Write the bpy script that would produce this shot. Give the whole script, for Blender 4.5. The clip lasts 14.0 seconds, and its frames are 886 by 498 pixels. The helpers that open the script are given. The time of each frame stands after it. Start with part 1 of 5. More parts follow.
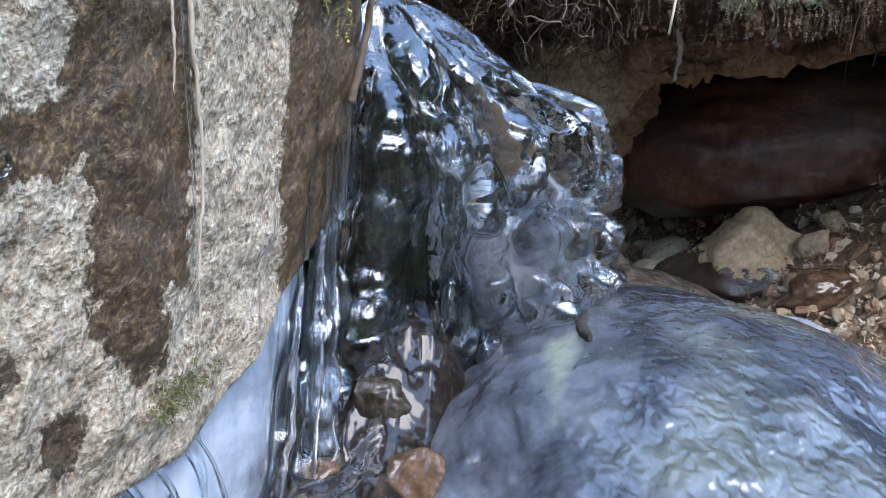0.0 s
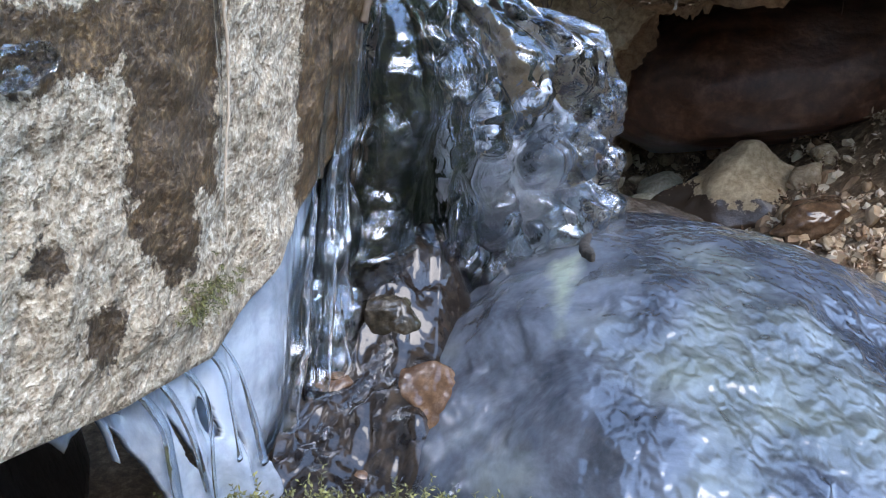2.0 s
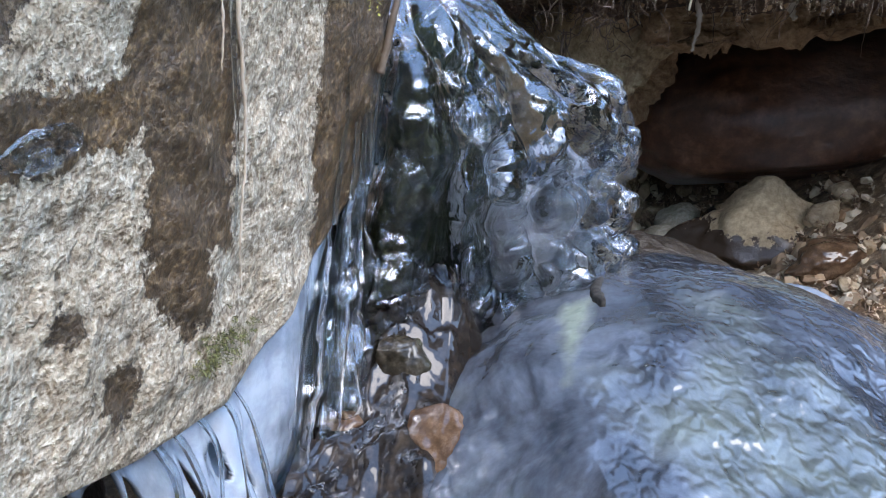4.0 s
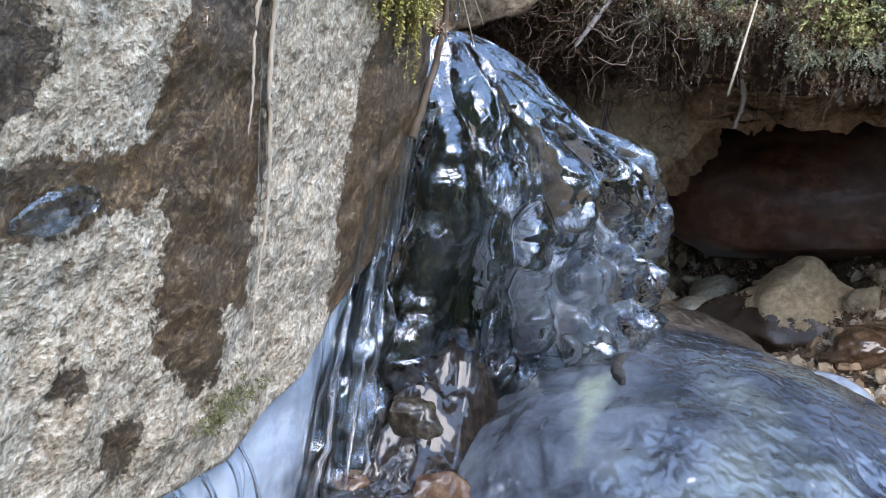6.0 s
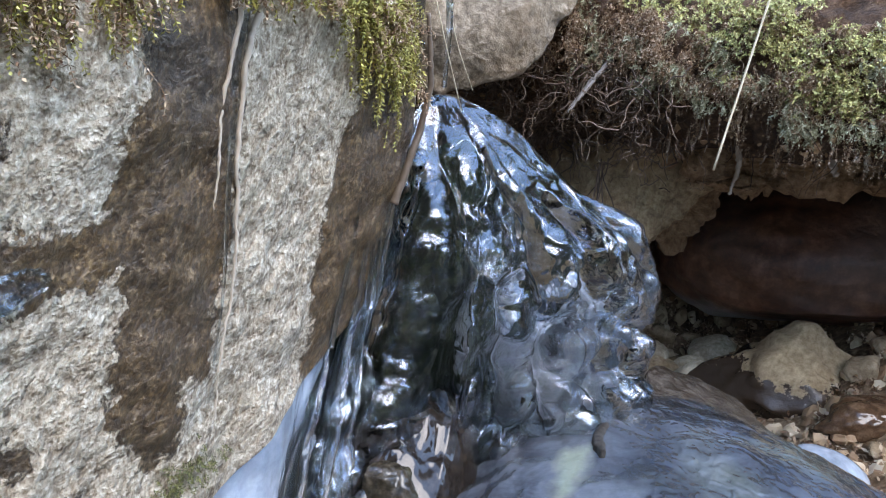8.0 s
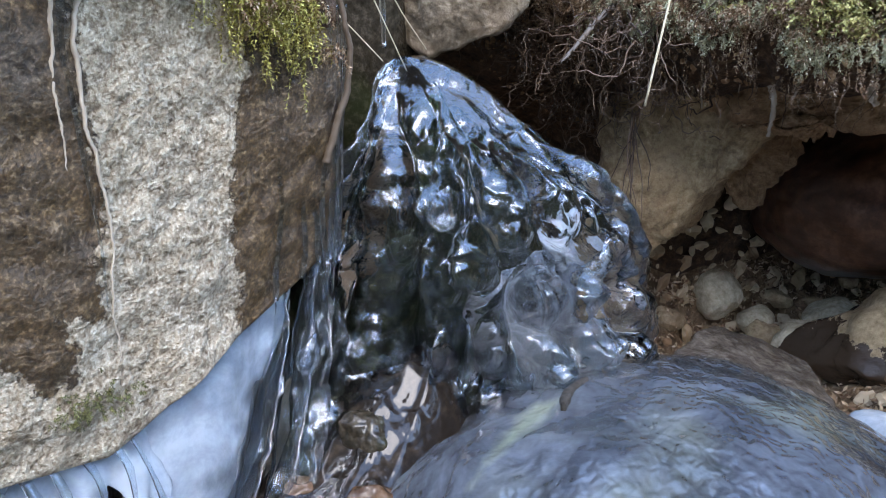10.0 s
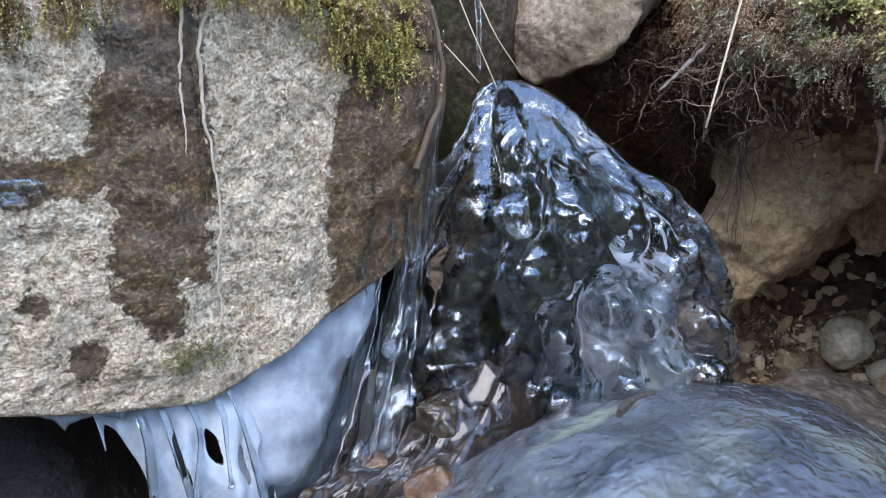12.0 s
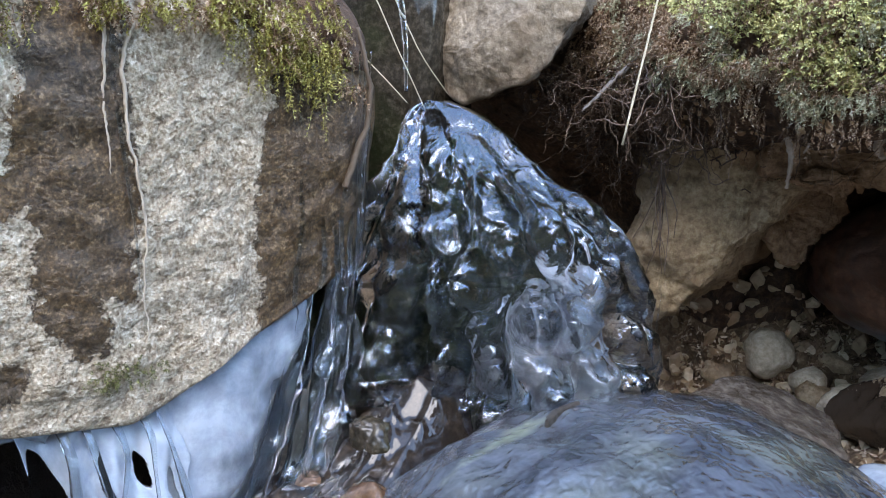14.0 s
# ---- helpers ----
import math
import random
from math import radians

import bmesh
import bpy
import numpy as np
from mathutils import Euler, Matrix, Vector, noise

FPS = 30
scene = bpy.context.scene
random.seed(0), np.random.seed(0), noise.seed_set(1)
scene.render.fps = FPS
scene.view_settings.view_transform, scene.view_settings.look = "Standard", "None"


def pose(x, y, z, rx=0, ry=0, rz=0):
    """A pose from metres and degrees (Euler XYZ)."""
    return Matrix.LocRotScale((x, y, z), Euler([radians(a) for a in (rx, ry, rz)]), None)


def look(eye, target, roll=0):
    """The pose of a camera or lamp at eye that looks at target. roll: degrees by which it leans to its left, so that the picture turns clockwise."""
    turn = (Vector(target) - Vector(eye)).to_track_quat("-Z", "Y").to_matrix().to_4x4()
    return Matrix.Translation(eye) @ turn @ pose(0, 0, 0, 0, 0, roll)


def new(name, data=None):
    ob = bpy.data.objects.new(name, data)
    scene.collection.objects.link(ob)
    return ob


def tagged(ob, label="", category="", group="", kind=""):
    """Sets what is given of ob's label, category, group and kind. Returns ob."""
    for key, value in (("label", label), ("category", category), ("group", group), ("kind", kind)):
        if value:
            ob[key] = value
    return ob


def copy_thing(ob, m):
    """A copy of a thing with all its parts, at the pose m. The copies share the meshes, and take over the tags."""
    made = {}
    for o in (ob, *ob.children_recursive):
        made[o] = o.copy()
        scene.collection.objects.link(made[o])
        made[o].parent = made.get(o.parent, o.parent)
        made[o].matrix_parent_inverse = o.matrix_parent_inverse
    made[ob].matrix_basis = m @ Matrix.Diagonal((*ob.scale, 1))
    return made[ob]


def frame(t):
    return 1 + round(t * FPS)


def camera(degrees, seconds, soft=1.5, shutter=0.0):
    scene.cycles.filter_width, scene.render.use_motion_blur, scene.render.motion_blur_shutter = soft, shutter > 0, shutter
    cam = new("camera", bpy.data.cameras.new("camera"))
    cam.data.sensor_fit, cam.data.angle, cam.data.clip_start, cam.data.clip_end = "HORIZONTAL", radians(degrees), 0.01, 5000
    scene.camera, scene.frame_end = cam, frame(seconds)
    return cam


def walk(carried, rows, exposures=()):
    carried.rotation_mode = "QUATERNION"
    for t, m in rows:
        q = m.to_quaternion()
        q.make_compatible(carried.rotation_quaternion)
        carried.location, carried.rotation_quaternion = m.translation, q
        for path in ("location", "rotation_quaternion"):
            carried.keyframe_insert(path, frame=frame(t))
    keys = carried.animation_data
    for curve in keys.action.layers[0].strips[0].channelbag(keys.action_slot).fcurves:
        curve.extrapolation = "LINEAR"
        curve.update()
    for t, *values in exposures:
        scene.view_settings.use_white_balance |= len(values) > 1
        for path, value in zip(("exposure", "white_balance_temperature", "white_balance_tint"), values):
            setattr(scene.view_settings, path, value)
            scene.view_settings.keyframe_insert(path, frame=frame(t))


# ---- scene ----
cam = camera(57.5, 14.0, soft=1.0)
PATH = [
    (0, (0.038, -0.011, 0.365), (-0.073, 1.882, -0.269), 0.4),
    (0.5, (0.034, -0.019, 0.369), (-0.089, 1.872, -0.273), 0.3),
    (1, (0.034, -0.024, 0.363), (-0.087, 1.857, -0.306), 0.5),
    (1.5, (0.023, -0.035, 0.357), (-0.076, 1.835, -0.346), 0.6),
    (2, (0.023, -0.037, 0.35), (-0.056, 1.814, -0.404), 0.6),
    (2.2, (0.022, -0.037, 0.35), (-0.046, 1.809, -0.417), 0.7),
    (4.3, (0.03, -0.035, 0.383), (-0.138, 1.827, -0.326), 1.5),
    (4.5, (0.029, -0.032, 0.384), (-0.183, 1.831, -0.312), 2.2),
    (5, (0.045, -0.024, 0.386), (-0.185, 1.837, -0.308), 2.7),
    (5.5, (0.041, -0.027, 0.39), (-0.194, 1.843, -0.281), 3.4),
    (6, (0.042, -0.025, 0.397), (-0.196, 1.856, -0.242), 4.5),
    (6.5, (0.043, -0.027, 0.401), (-0.207, 1.866, -0.192), 5.0),
    (7, (0.049, -0.021, 0.405), (-0.21, 1.88, -0.161), 5.4),
    (7.5, (0.059, -0.013, 0.416), (-0.209, 1.89, -0.136), 5.7),
    (8, (0.064, -0.01, 0.422), (-0.218, 1.889, -0.139), 6.1),
    (8.2, (0.073, -0.007, 0.424), (-0.212, 1.889, -0.145), 6.2),
    (10.3, (0.33, 0.042, 0.407), (-0.545, 1.726, -0.225), -2.1),
    (10.5, (0.354, 0.044, 0.395), (-0.554, 1.708, -0.243), -2.4),
    (11, (0.375, 0.032, 0.396), (-0.667, 1.624, -0.22), -1.8),
    (11.5, (0.398, 0.02, 0.396), (-0.748, 1.563, -0.158), -0.9),
    (12, (0.397, 0.021, 0.398), (-0.794, 1.542, -0.12), -0.3),
    (12.5, (0.404, 0.021, 0.399), (-0.801, 1.542, -0.086), -0.7),
    (13, (0.406, 0.017, 0.4), (-0.773, 1.566, -0.059), -0.7),
    (13.5, (0.408, 0.018, 0.395), (-0.718, 1.606, -0.06), -0.4),
    (14, (0.415, 0.018, 0.395), (-0.671, 1.632, -0.068), -0.1),
]
walk(cam, [(t, look(eye, target, roll)) for t, eye, target, roll in PATH], [(0.0, 3.6, 7300, 12), (14.0, 3.6, 7300, 12)])

# ---- world, sun, exposure ----
world = bpy.data.worlds.new("sky")
scene.world = world
world.use_nodes = True
wn = world.node_tree
sky = wn.nodes.new("ShaderNodeTexSky")
sky.sky_type = "NISHITA"
sky.sun_disc = False
sky.sun_elevation = radians(49)
sky.sun_rotation = radians(142)
sky.air_density = 1.0
sky.dust_density = 0.2
sky.ozone_density = 2.5
wn.links.new(sky.outputs[0], wn.nodes["Background"].inputs[0])
wn.nodes["Background"].inputs[1].default_value = 0.15
sun = new("sun", bpy.data.lights.new("sun", "SUN"))
sun.data.energy = 0.35
sun.data.angle = radians(42)
sun.data.color = (1.0, 0.98, 0.97)
sun.matrix_world = look((0.9, -0.75, 2.0), (0.0, 0.6, 0.1))


# ---- materials ----
def shader(name):
    m = bpy.data.materials.new(name)
    m.use_nodes = True
    nt = m.node_tree
    return m, nt, nt.nodes["Principled BSDF"]


def node(nt, kind, **values):
    n = nt.nodes.new(kind)
    for key, value in values.items():
        if key in n.inputs:
            n.inputs[key].default_value = value
    return n


def coords(nt, scale=(1, 1, 1)):
    tc = nt.nodes.new("ShaderNodeTexCoord")
    mp = nt.nodes.new("ShaderNodeMapping")
    mp.inputs["Scale"].default_value = scale
    nt.links.new(tc.outputs["Object"], mp.inputs["Vector"])
    return mp.outputs[0]


def noise_tex(nt, vec, scale, detail=6.0, rough=0.6, distort=0.0):
    n = nt.nodes.new("ShaderNodeTexNoise")
    n.inputs["Scale"].default_value = scale
    n.inputs["Detail"].default_value = detail
    n.inputs["Roughness"].default_value = rough
    n.inputs["Distortion"].default_value = distort
    nt.links.new(vec, n.inputs["Vector"])
    return n.outputs["Fac"]


def ramp(nt, fac, stops):
    r = nt.nodes.new("ShaderNodeValToRGB")
    el = r.color_ramp.elements
    while len(el) < len(stops):
        el.new(0.5)
    for e, (pos, col) in zip(el, stops):
        e.position = pos
        e.color = (*col, 1) if isinstance(col, tuple) else (col, col, col, 1)
    nt.links.new(fac, r.inputs[0])
    return r.outputs[0]


def mix(nt, fac, a, b, mode="MIX"):
    m = nt.nodes.new("ShaderNodeMix")
    m.data_type = "RGBA"
    m.blend_type = mode
    for sock, v in ((m.inputs[0], fac), (m.inputs[6], a), (m.inputs[7], b)):
        if hasattr(v, "is_linked"):
            nt.links.new(v, sock)
        elif isinstance(v, tuple):
            sock.default_value = (*v, 1)
        else:
            sock.default_value = v
    return m.outputs[2]


def maths(nt, op, a, b=0.0, clamp=False):
    m = nt.nodes.new("ShaderNodeMath")
    m.operation = op
    m.use_clamp = clamp
    for sock, v in zip(m.inputs, (a, b)):
        if hasattr(v, "is_linked"):
            nt.links.new(v, sock)
        else:
            sock.default_value = v
    return m.outputs[0]


def bump(nt, bsdf, layers, strength=1.0):
    """Layers of (height socket, metres)."""
    normal = None
    for h, d in layers:
        b = nt.nodes.new("ShaderNodeBump")
        b.inputs["Strength"].default_value = strength
        b.inputs["Distance"].default_value = d
        nt.links.new(h, b.inputs["Height"])
        if normal is not None:
            nt.links.new(normal, b.inputs["Normal"])
        normal = b.outputs[0]
    nt.links.new(normal, bsdf.inputs["Normal"])
    if "Coat Normal" in bsdf.inputs:
        nt.links.new(normal, bsdf.inputs["Coat Normal"])


def stone(name, dark, mid, light, grain=160.0, relief=0.0012, rough=0.85, tint=None):
    m, nt, b = shader(name)
    v = coords(nt)
    g = noise_tex(nt, v, grain, 8, 0.7)
    blot = noise_tex(nt, v, grain / 12, 6, 0.65, 0.4)
    col = ramp(nt, g, [(0.3, dark), (0.5, mid), (0.68, light)])
    col = mix(nt, 0.55, col, ramp(nt, blot, [(0.3, (0.55, 0.52, 0.48)), (0.65, (1.15, 1.12, 1.05))]), "MULTIPLY")
    if tint:
        t = noise_tex(nt, v, grain / 25, 4, 0.6)
        col = mix(nt, ramp(nt, t, [(0.48, 0.0), (0.66, 0.8)]), col, tint)
    nt.links.new(col, b.inputs["Base Color"])
    b.inputs["Roughness"].default_value = rough
    bump(nt, b, [(g, relief), (blot, relief * 4)])
    return m


def granite_wet():
    """Pale coarse granite; the float attribute 'wet' is the signed distance in metres to the wet stains."""
    m, nt, b = shader("granite_boulder")
    v = coords(nt)
    g = noise_tex(nt, v, 420, 2, 0.5)
    g2 = noise_tex(nt, v, 170, 3, 0.65)
    blot = noise_tex(nt, v, 16, 6, 0.62, 0.2)
    cells = nt.nodes.new("ShaderNodeTexVoronoi")
    cells.inputs["Scale"].default_value = 400
    nt.links.new(v, cells.inputs["Vector"])
    tone = nt.nodes.new("ShaderNodeSeparateColor")
    nt.links.new(cells.outputs["Color"], tone.inputs[0])
    grit = maths(nt, "ADD", maths(nt, "ADD", maths(nt, "MULTIPLY", g, 0.4), maths(nt, "MULTIPLY", g2, 0.52)), maths(nt, "MULTIPLY", tone.outputs[0], 0.08))
    pale = ramp(nt, grit, [(0.35, (0.21, 0.165, 0.115)), (0.45, (0.35, 0.295, 0.225)), (0.53, (0.465, 0.41, 0.325)), (0.63, (0.65, 0.595, 0.5))])
    pale = mix(nt, 0.6, pale, ramp(nt, blot, [(0.3, (0.64, 0.54, 0.4)), (0.5, (0.95, 0.88, 0.78)), (0.7, (1.08, 1.07, 1.03))]), "MULTIPLY")
    pits = noise_tex(nt, v, 105, 3, 0.55)
    pale = mix(nt, 0.7, pale, ramp(nt, pits, [(0.34, (0.42, 0.36, 0.3)), (0.46, (0.9, 0.87, 0.82)), (0.64, (1.04, 1.02, 0.98))]), "MULTIPLY")
    dark = ramp(nt, grit, [(0.36, (0.024, 0.016, 0.009)), (0.47, (0.062, 0.044, 0.026)), (0.55, (0.1, 0.073, 0.046)), (0.63, (0.21, 0.165, 0.115))])
    dark = mix(nt, 0.7, dark, ramp(nt, blot, [(0.35, (0.62, 0.56, 0.5)), (0.6, (1.4, 1.1, 0.65))]), "MULTIPLY")
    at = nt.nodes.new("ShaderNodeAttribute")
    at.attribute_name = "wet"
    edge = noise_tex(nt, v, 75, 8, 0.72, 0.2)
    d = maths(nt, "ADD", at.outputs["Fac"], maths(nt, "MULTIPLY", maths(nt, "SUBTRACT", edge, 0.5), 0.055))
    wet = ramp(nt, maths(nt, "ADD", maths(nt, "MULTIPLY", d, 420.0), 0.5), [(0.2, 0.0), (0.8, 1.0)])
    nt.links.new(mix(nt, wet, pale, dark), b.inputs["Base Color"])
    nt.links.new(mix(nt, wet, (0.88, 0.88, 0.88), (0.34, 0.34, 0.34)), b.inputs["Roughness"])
    pit = noise_tex(nt, v, 45, 7, 0.7)
    crust = maths(nt, "SUBTRACT", 1.0, wet)
    bump(nt, b, [(pit, 0.006), (maths(nt, "MULTIPLY", pits, maths(nt, "ADD", maths(nt, "MULTIPLY", crust, 0.75), 0.25)), 0.007), (g2, 0.0012), (crust, 0.002)])
    return m


def clear_ice(name, wave, gloss):
    m, nt, b = shader(name)
    v = coords(nt)
    b.inputs["Base Color"].default_value = (0.8, 0.85, 0.88, 1)
    b.inputs["Transmission Weight"].default_value = 1.0
    b.inputs["IOR"].default_value = 1.31
    b.inputs["Roughness"].default_value = 0.01
    b.inputs["Specular IOR Level"].default_value = 1.0
    b.inputs["Specular Tint"].default_value = (0.62, 0.82, 1.0, 1)
    b.inputs["Coat Weight"].default_value = 1.0
    b.inputs["Coat IOR"].default_value = gloss
    b.inputs["Coat Roughness"].default_value = 0.01
    bump(nt, b, [(noise_tex(nt, v, 45, 2, 0.5, 0.8), 0.0028 * wave), (noise_tex(nt, v, 105, 2, 0.5, 1.2), 0.0009 * wave)])
    return m


def milky_ice(name, base, streak, clear=0.25, wave=(1, 1, 1), turn=0.0, relief=1.0, tint=None):
    m, nt, b = shader(name)
    v = coords(nt)
    vs = coords(nt, wave)
    vs.node.inputs["Rotation"].default_value = (0, 0, radians(turn))
    vein = nt.nodes.new("ShaderNodeAttribute")
    vein.attribute_name = "vein"
    cloud = noise_tex(nt, v, 14, 7, 0.65, 0.4)
    fine = noise_tex(nt, vs, 170, 4, 0.6)
    waves = noise_tex(nt, vs, 88, 1, 0.5, 0.3)
    still = nt.nodes.new("ShaderNodeAttribute")
    still.attribute_name = "ripple"
    col = mix(nt, ramp(nt, cloud, [(0.36, 0.0), (0.64, 1.0)]), base, streak)
    if tint:
        col = mix(nt, ramp(nt, noise_tex(nt, v, 7, 4, 0.5), [(0.5, 0.0), (0.7, 0.35)]), col, tint)
    streaky = maths(nt, "ADD", maths(nt, "MULTIPLY", vein.outputs["Fac"], 60.0), maths(nt, "SUBTRACT", noise_tex(nt, v, 60, 5), 0.5))
    col = mix(nt, ramp(nt, streaky, [(0.0, 0.0), (0.8, 0.45)]), col, (0.34, 0.38, 0.24))
    col = mix(nt, 0.12, col, ramp(nt, waves, [(0.35, 0.75), (0.65, 1.25)]), "MULTIPLY")
    col = mix(nt, 0.08, col, ramp(nt, fine, [(0.36, 0.7), (0.56, 1.1), (0.68, 2.0)]), "MULTIPLY")
    nt.links.new(col, b.inputs["Base Color"])
    b.inputs["Subsurface Weight"].default_value = 0.35
    b.inputs["Subsurface Radius"].default_value = (0.012, 0.016, 0.02)
    b.inputs["Subsurface Scale"].default_value = 0.6
    b.inputs["Roughness"].default_value = 0.25
    b.inputs["IOR"].default_value = 1.31
    thin = nt.nodes.new("ShaderNodeAttribute")
    thin.attribute_name = "thin"
    nt.links.new(maths(nt, "ADD", ramp(nt, cloud, [(0.3, clear), (0.6, 0.0)]), thin.outputs["Fac"], True), b.inputs["Transmission Weight"])
    b.inputs["Specular IOR Level"].default_value = 0.3
    b.inputs["Specular Tint"].default_value = (0.7, 0.85, 1.0, 1)
    b.inputs["Coat Weight"].default_value = 1.0
    b.inputs["Coat IOR"].default_value = 1.5
    b.inputs["Coat Roughness"].default_value = 0.02
    rippled = maths(nt, "MULTIPLY", waves, still.outputs["Fac"])
    bump(nt, b, [(noise_tex(nt, v, 16, 1, 0.5), 0.006 * relief), (rippled, 0.005 * relief)])
    return m


def soil(name, dark, mid, light):
    m, nt, b = shader(name)
    v = coords(nt)
    n1 = noise_tex(nt, v, 90, 9, 0.75)
    n2 = noise_tex(nt, v, 12, 6, 0.6, 0.4)
    col = ramp(nt, n1, [(0.3, dark), (0.52, mid), (0.72, light)])
    col = mix(nt, 0.7, col, ramp(nt, n2, [(0.35, (0.5, 0.45, 0.4)), (0.65, (1.2, 1.1, 1.0))]), "MULTIPLY")
    nt.links.new(col, b.inputs["Base Color"])
    b.inputs["Roughness"].default_value = 0.92
    bump(nt, b, [(n2, 0.02), (n1, 0.006)])
    return m


def leafy(name, stops, rough=0.7):
    """Colour varies from leaf to leaf."""
    m, nt, b = shader(name)
    geo = nt.nodes.new("ShaderNodeNewGeometry")
    v = coords(nt)
    f = maths(nt, "ADD", maths(nt, "MULTIPLY", geo.outputs["Random Per Island"], 0.6), maths(nt, "MULTIPLY", noise_tex(nt, v, 22, 4), 0.5))
    nt.links.new(ramp(nt, f, stops), b.inputs["Base Color"])
    b.inputs["Roughness"].default_value = rough
    b.inputs["Subsurface Weight"].default_value = 0.0
    return m


M_BOULDER = granite_wet()
M_SLAB = stone("grey_slab_stone", (0.07, 0.052, 0.034), (0.2, 0.155, 0.105), (0.36, 0.295, 0.215), 150, 0.002, 0.85, (0.25, 0.175, 0.11))
M_TAN = stone("tan_earthy_stone", (0.16, 0.105, 0.058), (0.37, 0.265, 0.15), (0.56, 0.425, 0.26), 110, 0.003, 0.9, (0.2, 0.125, 0.07))
M_EARTH = soil("brown_packed_earth", (0.18, 0.1, 0.054), (0.44, 0.285, 0.16), (0.64, 0.47, 0.3))
M_PEBBLE = stone("pebble_stone", (0.2, 0.14, 0.08), (0.42, 0.31, 0.19), (0.6, 0.48, 0.33), 120, 0.001, 0.85, (0.15, 0.1, 0.06))
M_PALEPEBBLE = stone("pale_pebble", (0.36, 0.3, 0.21), (0.55, 0.47, 0.34), (0.72, 0.64, 0.5), 120, 0.001, 0.85)
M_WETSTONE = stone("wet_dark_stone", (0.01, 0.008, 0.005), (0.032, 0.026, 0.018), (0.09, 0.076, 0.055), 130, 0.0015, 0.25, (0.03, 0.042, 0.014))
M_BROWNSTONE = stone("brown_wet_stone", (0.026, 0.014, 0.008), (0.09, 0.05, 0.027), (0.19, 0.12, 0.075), 60, 0.001, 0.2)
M_GREYWET = stone("grey_brown_wet_stone", (0.03, 0.026, 0.022), (0.085, 0.072, 0.06), (0.18, 0.16, 0.14), 70, 0.002, 0.2)
M_CAVE = stone("iced_cave_stone", (0.03, 0.014, 0.009), (0.13, 0.055, 0.03), (0.28, 0.14, 0.085), 30, 0.003, 0.42, (0.2, 0.16, 0.14))
for sock, val in (("Coat Weight", 0.25), ("Coat IOR", 1.35), ("Coat Roughness", 0.2)):
    M_CAVE.node_tree.nodes["Principled BSDF"].inputs[sock].default_value = val


def frosted(m):
    """Pale rime in patches along the stone's underside."""
    nt = m.node_tree
    b = nt.nodes["Principled BSDF"]
    v = coords(nt)
    sep = nt.nodes.new("ShaderNodeSeparateXYZ")
    nt.links.new(v, sep.inputs[0])
    line = maths(nt, "ADD", maths(nt, "MULTIPLY", sep.outputs[2], -9.0), maths(nt, "MULTIPLY", noise_tex(nt, v, 7, 5, 0.6, 0.5), 1.7))
    base = b.inputs["Base Color"].links[0].from_socket
    nt.links.new(mix(nt, ramp(nt, line, [(0.5, 0.0), (1.0, 0.85)]), base, (0.4, 0.43, 0.48)), b.inputs["Base Color"])


frosted(M_CAVE)
# Near-black colour puts the deep shade of the hollow under the boulder into the material.
M_BLACK = stone("hollow_shade_black", (0.002, 0.002, 0.002), (0.006, 0.005, 0.004), (0.014, 0.012, 0.01), 90, 0.004, 0.3)


def wet_patch():
    """Tan stone whose foot stands dark and wet."""
    m = stone("tan_stone_wet_foot", (0.2, 0.14, 0.078), (0.38, 0.275, 0.16), (0.54, 0.41, 0.26), 120, 0.0012, 0.85)
    nt = m.node_tree
    b = nt.nodes["Principled BSDF"]
    v = coords(nt)
    sep = nt.nodes.new("ShaderNodeSeparateXYZ")
    nt.links.new(v, sep.inputs[0])
    line = maths(nt, "ADD", maths(nt, "MULTIPLY", sep.outputs[2], -11.0), maths(nt, "MULTIPLY", noise_tex(nt, v, 22, 7, 0.7), 1.5))
    wet = ramp(nt, line, [(0.9, 0.0), (0.93, 1.0)])
    dry = b.inputs["Base Color"].links[0].from_socket
    nt.links.new(mix(nt, wet, dry, (0.055, 0.036, 0.024)), b.inputs["Base Color"])
    nt.links.new(mix(nt, wet, (0.85, 0.85, 0.85), (0.22, 0.22, 0.22)), b.inputs["Roughness"])
    return m


M_DARKMOSS = leafy("dark_olive_moss", [(0.2, (0.03, 0.026, 0.01)), (0.55, (0.1, 0.1, 0.03)), (0.9, (0.26, 0.25, 0.08))])
M_BED = stone("stream_bed_stone", (0.004, 0.003, 0.0025), (0.013, 0.01, 0.008), (0.05, 0.036, 0.025), 60, 0.0003, 0.6, (0.016, 0.011, 0.007))
for m in (M_BED, M_WETSTONE, M_BROWNSTONE):
    for sock, val in (("Coat Weight", 1.0), ("Coat IOR", 1.42), ("Coat Roughness", 0.015), ("Specular IOR Level", 0.05), ("Roughness", 0.6)):
        m.node_tree.nodes["Principled BSDF"].inputs[sock].default_value = val
    for link in m.node_tree.nodes["Principled BSDF"].inputs["Coat Normal"].links:
        m.node_tree.links.remove(link)
M_WETPATCH = wet_patch()
M_ICE = clear_ice("clear_ice", 1.0, 1.75)
M_SMOOTHICE = clear_ice("smooth_clear_ice", 0.3, 1.6)
M_DOME = milky_ice("grey_milky_ice", (0.042, 0.048, 0.058), (0.11, 0.124, 0.145), 0.35, (1.0, 0.8, 0.9), 28, 1.0, (0.17, 0.18, 0.09))
M_CRUMBS = leafy("gravel_and_crumbs", [(0.15, (0.1, 0.058, 0.03)), (0.32, (0.27, 0.165, 0.09)), (0.55, (0.46, 0.34, 0.21)), (0.85, (0.62, 0.5, 0.35))], 0.85)
